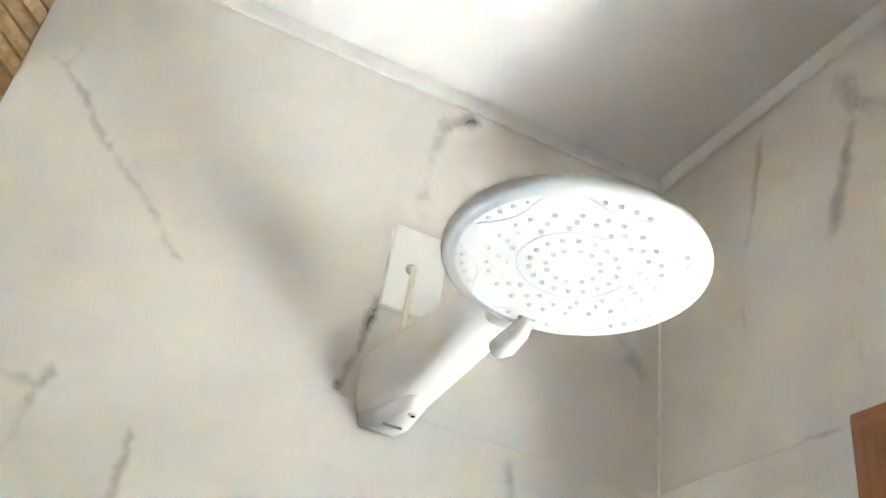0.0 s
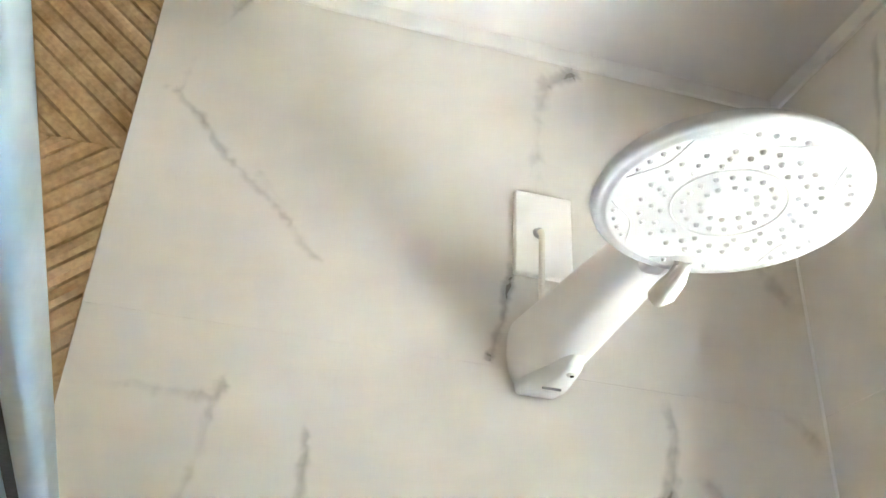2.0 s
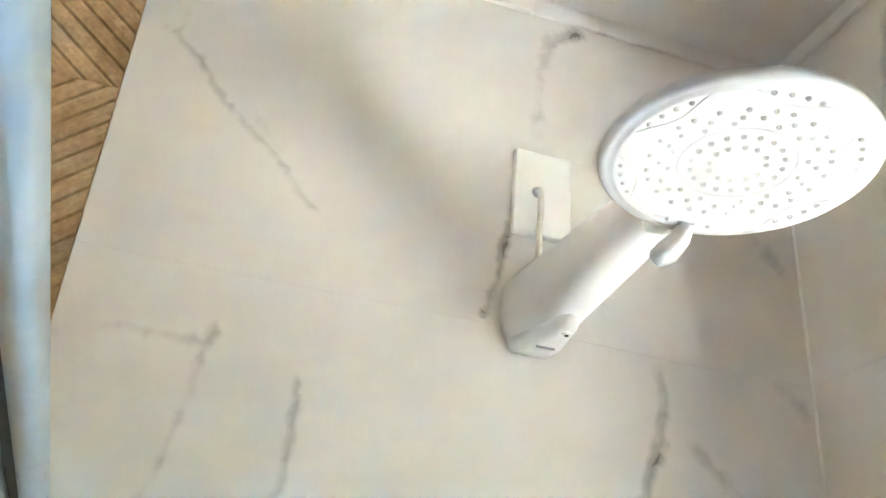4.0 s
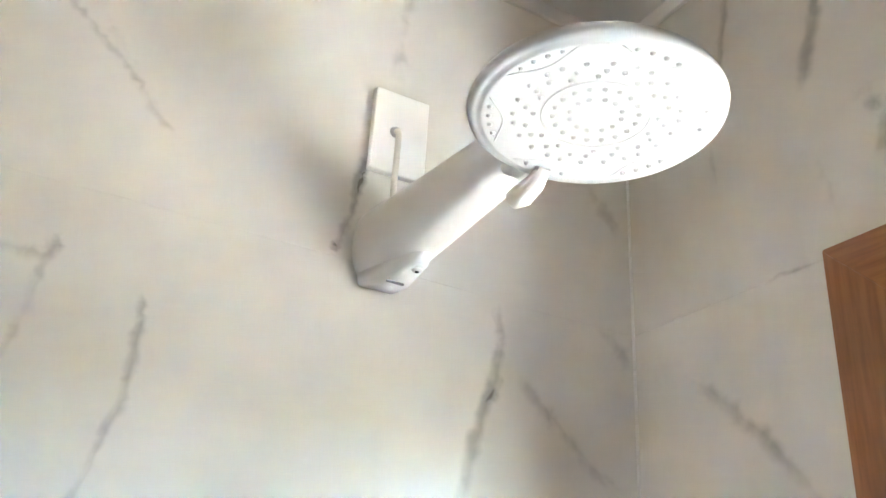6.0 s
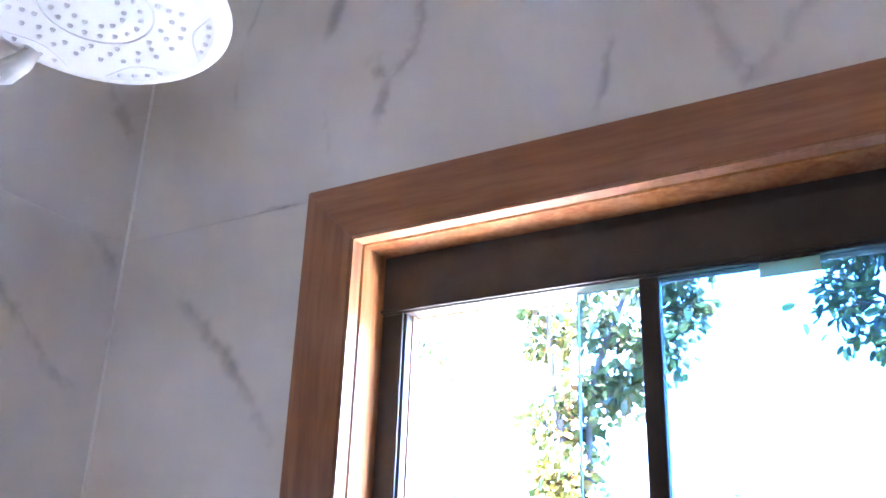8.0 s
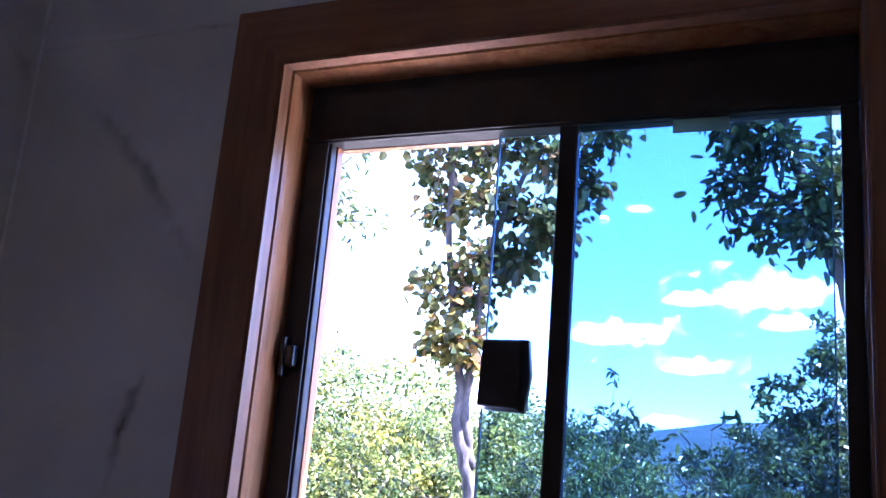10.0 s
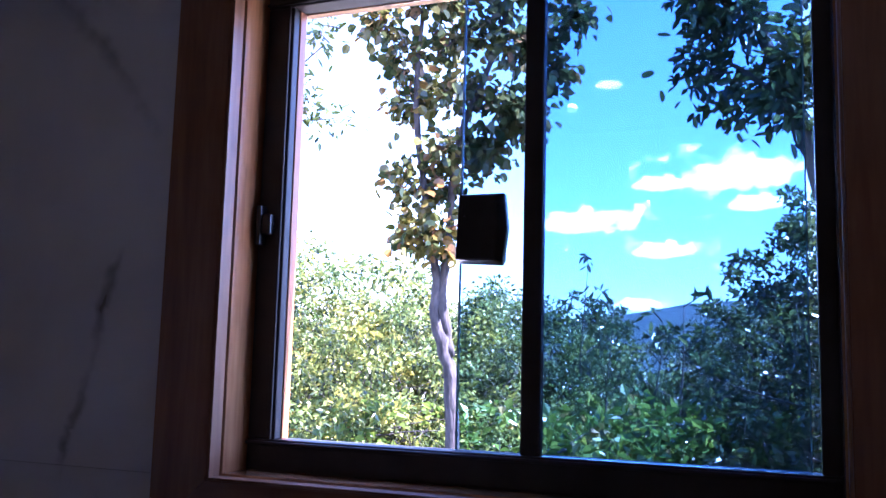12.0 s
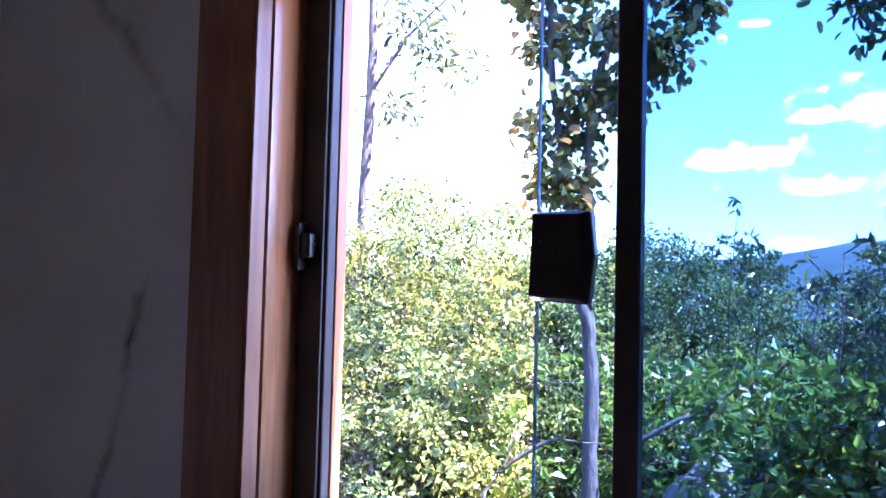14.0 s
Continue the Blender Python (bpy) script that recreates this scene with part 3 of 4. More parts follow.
def ridge_height(x, y):
    """A long wooded ridge, highest well to the right of the tree gap."""
    f = max(0.0, math.sin(math.pi * min(1.0, max(0.0, (y - 900) / 900))))
    a = math.degrees(math.atan2(x, y))
    top = 85 + 50 / (1 + math.exp(-(a + 9) / 4.0))
    return -30 + f * (top + 7 * noise.noise(Vector((x * 0.006, y * 0.006, 3))) + 4 * noise.noise(Vector((x * 0.03, y * 0.03, 5))))


grid_sheet("hill", [-1500 + 25 * i for i in range(101)], [880 + 30 * i for i in range(32)], ridge_height, HILL, "distant wooded hill", "hill")

cloud_mat, nodes, links, bsdf = material("cloud")
n = noise_node(nodes, links, 0.011, 10.0, 0.3, (1, 1, 1.3))
at = nodes.new("ShaderNodeAttribute")
at.attribute_name = "core"
add = nodes.new("ShaderNodeMath")
add.operation = "MULTIPLY_ADD"
links.new(n.outputs["Fac"], add.inputs[0])
add.inputs[1].default_value = 2.6
links.new(at.outputs["Fac"], add.inputs[2])
mr = nodes.new("ShaderNodeMapRange")
mr.interpolation_type = "SMOOTHSTEP"
mr.inputs["From Min"].default_value, mr.inputs["From Max"].default_value = 1.5, 2.1
links.new(add.outputs[0], mr.inputs["Value"])
bsdf.inputs["Base Color"].default_value = (0.9, 0.9, 0.9, 1)
bsdf.inputs["Roughness"].default_value = 1.0
# the cloud sheets glow white in place of sunlight on them
bsdf.inputs["Emission Color"].default_value = (1, 1, 1, 1)
bsdf.inputs["Emission Strength"].default_value = 1.2
links.new(mr.outputs["Result"], bsdf.inputs["Alpha"])


def cloud(az, el, width, height):
    """A bank of cloud far off; az degrees clockwise from +y, el above level."""
    d = 2400.0
    c = Vector((d * math.sin(radians(az)), d * math.cos(radians(az)), 1.51 + d * math.tan(radians(el))))
    w, h = d * math.tan(radians(width / 2)), d * math.tan(radians(height / 2))
    side = Vector((math.cos(radians(az)), -math.sin(radians(az)), 0))
    verts, core, n = [], [], 24
    for j in range(n + 1):
        for i in range(n + 1):
            u, v = 2 * i / n - 1, 2 * j / n - 1
            bulge = Vector((0, -40 * (1 - u * u) * (1 - v * v), 0))
            verts.append(c + side * (u * w * 1.4) + Vector((0, 0, v * h * 1.5)) + bulge)
            low = 1.9 if v < -0.2 else 1.0
            core.append(max(0.0, 1 - (u * u + (v * low) ** 2) ** 0.5))
    faces = [(j * (n + 1) + i, j * (n + 1) + i + 1, (j + 1) * (n + 1) + i + 1, (j + 1) * (n + 1) + i) for j in range(n) for i in range(n)]
    ob = raw("cloud", [v - c for v in verts], faces, cloud_mat, smooth=True)
    ob.location = c
    a = ob.data.attributes.new("core", "FLOAT", "POINT")
    a.data.foreach_set("value", core)
    tagged(ob, "small white fair-weather cloud in a blue sky", "cloud", "clouds", "structure")


for az, el, w, h in ((-4.3, 11.3, 8.0, 3.2), (-8.0, 11.0, 4.6, 1.3), (-2.4, 9.7, 4.2, 1.4), (-13.2, 8.6, 6.6, 2.2), (-7.9, 6.9, 5.0, 1.4), (-9.2, 3.6, 4.0, 1.0), (-13.4, 15.9, 0.6, 0.4)):
    cloud(az, el, w, h)

# ---- plants ----


def leaf_cloud(rng, centres, normals, length, width, droop=0.3, rounded=False, small=False):
    """Vertices and faces of pointed leaves, folded along the rib, at the given places."""
    n = len(centres)
    d = normals + rng.normal(0, 0.7, (n, 3))
    d[:, 2] -= droop
    d /= np.linalg.norm(d, axis=1)[:, None]
    up = rng.normal(0, 0.9, (n, 3)) + np.array([0.25, -0.35, 0.8])
    s = np.cross(d, up)
    s /= np.linalg.norm(s, axis=1)[:, None] + 1e-9
    u = np.cross(s, d)
    size = rng.uniform(0.6, 1.25, n)[:, None]
    L, W = length * size, width * size
    lift = u * W * rng.uniform(0.1, 0.5, n)[:, None]
    if small:
        v = np.stack([centres, centres + d * L * 0.42 + s * W * 0.5 + lift, centres + d * L, centres + d * L * 0.42 - s * W * 0.5 + lift], 1).reshape(-1, 3)
        b = np.arange(n)[:, None] * 4
        return v, np.concatenate([b + np.array([[0, 1, 2]]), b + np.array([[0, 2, 3]])], 0)
    if rounded:
        v = np.stack([centres, centres + d * L * 0.1 + s * W * 0.34 + lift * 0.7, centres + d * L * 0.42 + s * W * 0.5 + lift, centres + d * L * 0.8 + s * W * 0.38 + lift * 0.8, centres + d * L,
                      centres + d * L * 0.8 - s * W * 0.38 + lift * 0.8, centres + d * L * 0.42 - s * W * 0.5 + lift, centres + d * L * 0.1 - s * W * 0.34 + lift * 0.7], 1).reshape(-1, 3)
        b = np.arange(n)[:, None] * 8
        return v, np.concatenate([b + np.array([[0, 1, 2, 3, 4]]), b + np.array([[0, 4, 5, 6, 7]])], 0)
    v = np.stack([centres, centres + d * L * 0.35 + s * W * 0.5 + lift, centres + d * L * 0.75 + s * W * 0.36 + lift * 0.8, centres + d * L,
                  centres + d * L * 0.75 - s * W * 0.36 + lift * 0.8, centres + d * L * 0.35 - s * W * 0.5 + lift], 1).reshape(-1, 3)
    b = np.arange(n)[:, None] * 6
    f = np.concatenate([b + np.array([[0, 1, 2, 3]]), b + np.array([[0, 3, 4, 5]])], 0)
    return v, f


def crown_mesh(name, v, f, mat, parent):
    ob = raw(name, v.tolist(), f.tolist(), mat, parent)
    return tagged(ob, kind="stuff")


def limb(rng, bm, start, way, length, radius, depth, tips, sides=7, bend=0.25, rise=0.15):
    pts, rad = [Vector(start)], [radius]
    d = Vector(way).normalized()
    steps = 5
    for i in range(steps):
        d = (d + Vector(rng.normal(0, bend, 3)) * 0.5 + Vector((0, 0, rise * 0.3))).normalized()
        pts.append(pts[-1] + d * length / steps)
        rad.append(radius * (1 - 0.55 * (i + 1) / steps))
        if depth == 0 or (depth == 1 and i > 1):
            tips.append((pts[-1].copy(), d.copy()))
    tube(pts, rad, sides, bm)
    if depth > 0:
        for i in range(2, steps + 1):
            for _ in range(2):
                side = Vector(rng.normal(0, 1, 3))
                side = (side - d * side.dot(d)).normalized()
                limb(rng, bm, pts[i], d * 0.5 + side * 0.9, length * rng.uniform(0.4, 0.65), rad[i] * 0.55, depth - 1, tips, max(4, sides - 2), bend, rise)


TOPS = []


def bush(seed, height, spread, leaves, length, mat, bark):
    """A shrubby small tree: several thin stems and a loose crown of single leaves."""
    rng = np.random.default_rng(seed)
    root = new("bush")
    bm = bmesh.new()
    tips = []
    for k in range(4):
        a = 2 * math.pi * (k + rng.uniform(0, 0.6)) / 4
        limb(rng, bm, (0.1 * math.cos(a), 0.1 * math.sin(a), -0.3), (0.35 * math.cos(a), 0.35 * math.sin(a), 1), height * rng.uniform(0.42, 0.55), 0.035, 2, tips, 6)
    part("stem", bm, bark, root, smooth=True)
    # leaves gather in clumps round the twigs and round places all through the crown
    extra = []
    for _ in range(64):
        a, q, h = rng.uniform(0, 2 * math.pi), rng.uniform(0.25, 1) ** 0.6, rng.uniform(0.02, 1.0)
        w = spread * (0.55 + 0.9 * h * (1.15 - h)) * q
        extra.append((w * math.cos(a), w * math.sin(a), h * height * (1 - 0.22 * q)))
    low = [tuple(p) for p, _ in tips if 0.1 < p.z < height]
    base = np.array([low[i] for i in rng.integers(0, len(low), 44)] + extra)
    pick = base[rng.integers(0, len(base), leaves)]
    off = rng.normal(0, 1, (leaves, 3)) * np.array([0.105, 0.105, 0.07]) * spread / 1.5
    c = pick + off
    out = off / (np.linalg.norm(off, axis=1)[:, None] + 1e-6)
    v, f = leaf_cloud(rng, c, out, length, length * 0.6, small=True)
    crown_mesh("crown", v, f, mat, root)
    TOPS.append(float(np.percentile(v[:, 2], 99.7)))
    return root


BUSHES = [bush(11, 3.6, 1.5, 15000, 0.065, LEAF_BUSH, BARK_DARK), bush(12, 4.2, 1.6, 15000, 0.065, LEAF_BUSH, BARK_DARK),
          bush(13, 3.4, 1.7, 15000, 0.064, LEAF_DARK, BARK_DARK), bush(14, 2.2, 1.3, 9000, 0.065, LEAF_BUSH, BARK_DARK), bush(15, 4.2, 1.2, 9000, 0.062, LEAF_YELLOW, BARK_DARK)]
BUSHES.append(bush(16, 2.0, 0.9, 2200, 0.11, LEAF_FRESH, BARK_DARK))
BUSHES.append(bush(17, 4.0, 0.75, 6500, 0.074, LEAF_DARK, BARK_DARK))
BUSH_LABEL = ["leafy green shrub in the scrub outside", "tall leafy green shrub in the scrub outside", "dense dark green shrub in the scrub outside",
              "low leafy shrub on the slope outside", "yellow-green shrub in the scrub outside", "young shrub with large fresh green leaves", "narrow dark green shrub in the scrub outside"]
for b, l in zip(BUSHES, BUSH_LABEL):
    tagged(b, l, "bush", "scrub")
used = set()


def plant(kind, x, y, scale, turn):
    m = Matrix.Translation((x, y, ground_z(x, y) - 0.02)) @ Matrix.Rotation(radians(turn), 4, "Z")
    if kind in used:
        ob = copy_thing(BUSHES[kind], m)
    else:
        ob = BUSHES[kind]
        ob.matrix_basis = m
        used.add(kind)
    ob.scale = (scale, scale, scale)


def polar(az, d):
    return 0.93 + d * math.sin(radians(az)), -0.77 + d * math.cos(radians(az))


rng = np.random.default_rng(5)
# first rows of the scrub: bearing, distance, kind, height of the top above level in degrees
for az, d, kind, el in ((-35, 12, 1, 7.6), (-29.8, 14, 4, 7.6), (-31.5, 12, 0, 6.6), (-28, 11, 0, 5.6), (-25.4, 14, 1, 5.6), (-25, 11.5, 3, 1.6), (-22.8, 13, 0, 5.2), (-20.2, 15, 1, 4.0), (-18.6, 14, 2, 4.1), (-16.4, 15, 1, 3.9), (-28.5, 9.5, 5, -2.5), (-17.6, 10.0, 5, -2.6),
                        (-14.6, 19, 2, 4.2), (-12.8, 18, 6, 4.3), (-11.6, 19, 6, 3.9), (-10.6, 17, 3, 1.2), (-13.0, 15, 3, 1.0), (-7.6, 18, 3, -1.2), (-10.6, 8.2, 5, -1.8), (-4.9, 8.5, 5, -2.4), (-6.6, 12, 3, -1.4), (-4.2, 13, 6, 4.0), (-2.6, 12, 6, 5.6), (-0.7, 11, 6, 8.6),
                        (1.3, 9.5, 6, 10.6), (3.6, 8.5, 6, 11.5), (6.0, 8, 6, 12.0), (9, 9, 2, 9.0), (-40, 13, 0, 7), (-2.0, 14, 2, 3.5), (-33, 9, 3, -0.5), (-29.5, 10.5, 3, -2.0), (-15.6, 11, 3, -2.4), (-8.6, 26, 0, -0.6), (-2.6, 9.5, 3, -2.0), (8, 12, 0, 6), (-7.8, 9.2, 5, -2.4), (-2.2, 8.2, 5, -2.8), (-13.6, 10.2, 5, -3.2), (-0.2, 9.2, 5, -1.6)):
    x, y = polar(az, d)
    top = 1.51 + d * math.tan(radians(el))
    full = TOPS[kind]
    plant(kind, x, y, max(0.5, (top - ground_z(x, y)) / full), rng.uniform(0, 360))
for i in range(28):
    az, d = rng.uniform(-42, 12), rng.uniform(17, 42)
    x, y = polar(az, d)
    top = 1.5 + d * math.tan(radians(rng.uniform(-4, -1.2) if az > -11.5 else rng.uniform(0, 3.0)))
    kind = int(rng.integers(0, 3))
    if -17 < az < -9 and d < 25:
        continue
    plant(kind, x, y, max(0.6, (top - ground_z(x, y)) / TOPS[kind]), rng.uniform(0, 360))


# unseen bushes added to the east to cut light on the lower wall
for i in range(16):
    d = rng.uniform(6.5, 12)
    x, y = polar(13 + 58 * i / 15 + rng.uniform(-2, 2), d)
    kind = int(rng.integers(0, 3))
    plant(kind, x, y, (1.5 + d * math.tan(radians(rng.uniform(3, 6))) - ground_z(x, y)) / TOPS[kind], rng.uniform(0, 360))


def tree(name, label, seed, base, stems, limbs, leaves, length, width, mat, bark, spread):
    """stems: each a list of (x, y, z, radius) from the root up, in metres from the base; limbs: (x, y, z), way, length, radius."""
    rng = np.random.default_rng(seed)
    root = thing(name, label, "tree", base)
    bm = bmesh.new()
    tips = []
    for s in stems:
        pts = []
        for a, b in zip(s, s[1:]):
            for k in range(4):
                f = k / 4
                p = [a[i] + (b[i] - a[i]) * f for i in range(4)]
                j = 0.008 * (1 if k else 0)
                pts.append((p[0] + rng.normal(0, j), p[1] + rng.normal(0, j), p[2], p[3] * rng.uniform(0.92, 1.09)))
        pts.append(s[-1])
        tube([p[:3] for p in pts], [p[3] for p in pts], 12, bm)
    part("trunk", bm, bark, root, smooth=True)
    bm = bmesh.new()
    for p, way, ln, r in limbs:
        limb(rng, bm, p, way, ln, r, 1, tips, 7, 0.3, 0.1)
    tagged(part("branchwork", bm, bark, root, smooth=True), kind="stuff")
    base_pts = np.array([tuple(p) for p, _ in tips])
    pick = base_pts[rng.integers(0, len(base_pts), leaves)]
    off = rng.normal(0, spread, (leaves, 3))
    c = pick + off
    out = off / (np.linalg.norm(off, axis=1)[:, None] + 1e-6)
    v, f = leaf_cloud(rng, c, out, length, width, 0.5, True)
    crown_mesh("crown", v, f, mat, root)
    return root


# broad-leaved tree with a forked grey trunk, 8.5 m off
D1 = 8.5
x1, y1 = polar(-20.9, D1)
g1 = ground_z(x1, y1)


def t1(az, el, r):
    """A point of the tree's trunk by bearing and height, at the tree's distance."""
    x, y = polar(az, D1)
    return (x - x1, y - y1, 1.5 + D1 * math.tan(radians(el)) - g1, r)


rngl = np.random.default_rng(21)
limbs = []
for az, el in ((-23.6, 7.6), (-21.4, 7.2), (-22.9, 10.6), (-21.2, 10.8), (-22.6, 13.2), (-20.7, 13.4), (-19.2, 12.6), (-18.2, 15.6), (-24.4, 16.4), (-22.3, 16.4), (-19.8, 16.8), (-24.2, 18.8), (-22, 19.5), (-25.6, 20.2), (-19.4, 20), (-17.2, 19.6), (-16.8, 14.8),
               (-15.4, 15.6), (-15.0, 17.8), (-15.2, 19.8), (-14.2, 21.2), (-23.5, 22), (-20.5, 22.5), (-17.5, 22.5), (-15.5, 23), (-25, 23.5), (-22, 25), (-18, 26)):
    p = t1(az, el, 0)[:3]
    a = rngl.uniform(0, 2 * math.pi)
    limbs.append((p, (math.cos(a), math.sin(a), 0.35), rngl.uniform(0.13, 0.25), 0.012))
tree("broad_leaved_tree", "tall tree with forked grey trunk and broad olive-green leaves", 31, (x1, y1, g1),
     [[(0, 0, -0.3, 0.12), t1(-20.8, -10, 0.072), t1(-20.8, -4, 0.065), t1(-21.1, -0.3, 0.062), t1(-22.0, 2.6, 0.059), t1(-22.0, 5, 0.043), t1(-22.8, 9.4, 0.033), t1(-23.5, 14, 0.030), t1(-23.7, 18, 0.027), t1(-23.2, 24, 0.022), t1(-22.6, 32, 0.014)],
      [t1(-21.0, 0.2, 0.045), t1(-21.5, 2.6, 0.052), t1(-21.7, 4.2, 0.047), t1(-21.4, 6.5, 0.040), t1(-21.25, 10, 0.035), t1(-20.6, 14.8, 0.030), t1(-18.8, 19, 0.024), t1(-17.6, 23, 0.020), t1(-16.6, 31, 0.012)]],
     limbs, 3900, 0.1, 0.082, LEAF_BIG, BARK, 0.1)

# dark-leaved leaning tree close to the window, on the other side
D2 = 7.0
x2, y2 = polar(5.4, D2)
g2 = ground_z(x2, y2)


def t2(az, el, r):
    x, y = polar(az, D2)
    return (x - x2, y - y2, 1.5 + D2 * math.tan(radians(el)) - g2, r)


limbs = []
for az, el in ((-6.4, 21.8), (-5.2, 20.4), (-4.4, 19), (-3.5, 17.8), (-2.5, 17), (-1.6, 16.3), (-0.7, 15.2), (-5.2, 22.8), (-3.8, 21.6), (-2.7, 20), (-0.5, 18), (0.8, 17.5), (1.6, 15.5), (1.6, 19.5), (-3, 23.5), (-1, 24), (-4.5, 25), (2.4, 22), (2.8, 17), (2.4, 13.8), (0.5, 26)):
    p = t2(az, el, 0)[:3]
    a = rngl.uniform(0, 2 * math.pi)
    limbs.append((p, (math.cos(a), math.sin(a), 0.1), rngl.uniform(0.14, 0.28), 0.012))
tree("leaning_tree", "leaning dark tree with drooping narrow leaves", 32, (x2, y2, g2),
     [[(0, 0, -0.3, 0.11), t2(4.0, 4, 0.085), t2(1.5, 10.5, 0.078), t2(0.2, 14.8, 0.068), t2(-0.8, 17.2, 0.055), t2(-1.9, 20.5, 0.045), t2(-2.6, 23, 0.036), t2(-3.4, 28, 0.02)],
      [t2(-0.2, 15.8, 0.03), t2(-2.6, 17.6, 0.02), t2(-5.4, 19.4, 0.012)]],
     limbs, 2300, 0.108, 0.052, LEAF_DARK, BARK_DARK, 0.1)

# slender sparse tree at the far end
D3 = 13.5
x3, y3 = polar(-35.6, D3)
g3 = ground_z(x3, y3)


def t3(az, el, r):
    x, y = polar(az, D3)
    return (x - x3, y - y3, 1.5 + D3 * math.tan(radians(el)) - g3, r)


limbs = []
for az, el in ((-34.0, 16.7), (-32.2, 15.3), (-31.2, 16.9), (-30.5, 16), (-34.2, 12.2), (-33, 11.9), (-32.3, 18.4), (-30.8, 19.7), (-29.5, 19.6), (-28.8, 20.5), (-30.6, 14.8), (-33.5, 20.5), (-31, 22.5), (-28.5, 23.5)):
    p = t3(az, el, 0)[:3]
    a = rngl.uniform(0, 2 * math.pi)
    limbs.append((p, (math.cos(a), math.sin(a), 0.1), rngl.uniform(0.28, 0.5), 0.015))
tree("slender_tree", "slender pale-trunked tree with sparse hanging leaves", 33, (x3, y3, g3),
     [[(0, 0, -0.3, 0.09), t3(-35.5, 3, 0.100), t3(-35.3, 10, 0.081), t3(-35.1, 16, 0.069), t3(-35.2, 20, 0.056), t3(-33.6, 26, 0.037), t3(-32.5, 32, 0.025)],
      [t3(-35.2, 13, 0.031), t3(-33, 16.5, 0.022), t3(-30, 19.3, 0.013)]],
     limbs, 620, 0.14, 0.056, LEAF_DARK, BARK, 0.16)

# thin saplings that stand out over the scrub
def sapling(label, az, d, el, lean, leaves, seed):
    rng = np.random.default_rng(seed)
    x, y = polar(az, d)
    g = ground_z(x, y)
    h = 1.51 + d * math.tan(radians(el)) - g
    root = thing("sapling", label, "sapling", (x, y, g))
    bm = bmesh.new()
    tips = []
    pts = [(lean * h * (k / 6) ** 1.5 + rng.normal(0, 0.02), rng.normal(0, 0.02), h * k / 6) for k in range(7)]
    tube(pts, [0.03 - 0.0042 * k for k in range(7)], 6, bm)
    for k in (3, 4, 4, 5, 5, 6):
        a = rng.uniform(0, 2 * math.pi)
        limb(rng, bm, pts[k], (math.cos(a), math.sin(a), 0.6), h * 0.14, 0.009, 0, tips, 5)
    part("stem", bm, BARK_DARK, root, smooth=True)
    base_pts = np.array([tuple(p) for p, _ in tips])
    c = base_pts[rng.integers(0, len(base_pts), leaves)] + rng.normal(0, 0.05, (leaves, 3))
    v, f = leaf_cloud(rng, c, rng.normal(0, 1, (leaves, 3)), 0.16, 0.06, 1.2)
    crown_mesh("crown", v, f, LEAF_DARK, root)


sapling("thin young tree with drooping leaf tufts", -13.0, 14.0, 5.7, 0.03, 60, 41)
sapling("thin young tree with drooping leaf tufts", -11.6, 13.0, 3.9, 0.05, 80, 42)
sapling("nearly bare forked young tree", -9.0, 11.0, 2.6, 0.08, 26, 43)
sapling("nearly bare forked young tree", -7.2, 10.0, 3.6, 0.04, 30, 44)

# dry bare boughs low in the scrub
def dry_bough(places, d, seed):
    """A bare bough through (bearing, height in degrees, radius) places, rooted in the ground."""
    rng = np.random.default_rng(seed)
    x0, y0 = polar(places[0][0], d)
    g = ground_z(x0, y0)
    root = thing("dry_bough", "bare grey-brown bough low among the shrubs", "branch", (x0, y0, g), "dry boughs")
    pts, rad = [Vector((0, 0, -0.1))], [places[0][2] * 1.2]
    for az, el, r in places:
        x, y = polar(az, d)
        pts.append(Vector((x - x0, y - y0, 1.51 + d * math.tan(radians(el)) - g)))
        rad.append(r)
    part("bough", tube(pts, rad, 7), BARK_DARK, root, smooth=True)
    bm = bmesh.new()
    for p, q in zip(pts[1:], pts[2:]):
        side = (q - p).normalized() + Vector(rng.normal(0, 0.6, 3))
        limb(rng, bm, p.lerp(q, 0.6), side, 0.45, 0.009, 0, [], 5)
    part("twig", bm, BARK_DARK, root, smooth=True)


dry_bough([(-27.2, -11.0, 0.022), (-25.6, -9.2, 0.02), (-23.7, -8.0, 0.017), (-22.3, -7.5, 0.012)], 7.6, 51)
dry_bough([(-18.6, -9.5, 0.026), (-17.6, -7.4, 0.024), (-15.8, -6.3, 0.02), (-13.4, -5.2, 0.014)], 7.6, 52)

# pale boulder among the scrub
rng = np.random.default_rng(8)
# the second, low one stands in for a pale log
for az, d, el, size in ((-13.9, 8.2, -8.6, (0.36, 0.3, 0.42)), (-4.2, 9.0, -4.9, (0.26, 0.2, 0.12))):
    bx, by = polar(az, d)
    bm = bmesh.new()
    bmesh.ops.create_icosphere(bm, subdivisions=4, radius=1.0)
    for v in bm.verts:
        q = v.co.copy()
        v.co = q * (1 + 0.28 * noise.noise(q * 1.3 + Vector((az, 0, 0))) + 0.1 * noise.noise(q * 4.0))
        v.co = Vector((v.co.x * size[0], v.co.y * size[1], v.co.z * size[2]))
    foot = ground_z(bx, by)
    top = 1.51 + d * math.tan(radians(el))
    for v in bm.verts:
        if v.co.z < 0:
            v.co.z *= (top - size[2] - foot + 0.15) / size[2]
    bm.transform(Matrix.Translation((bx, by, top - size[2])))
    tagged(part("boulder", bm, ROCK, smooth=True), "pale weathered boulder among the shrubs", "rock", "boulders")

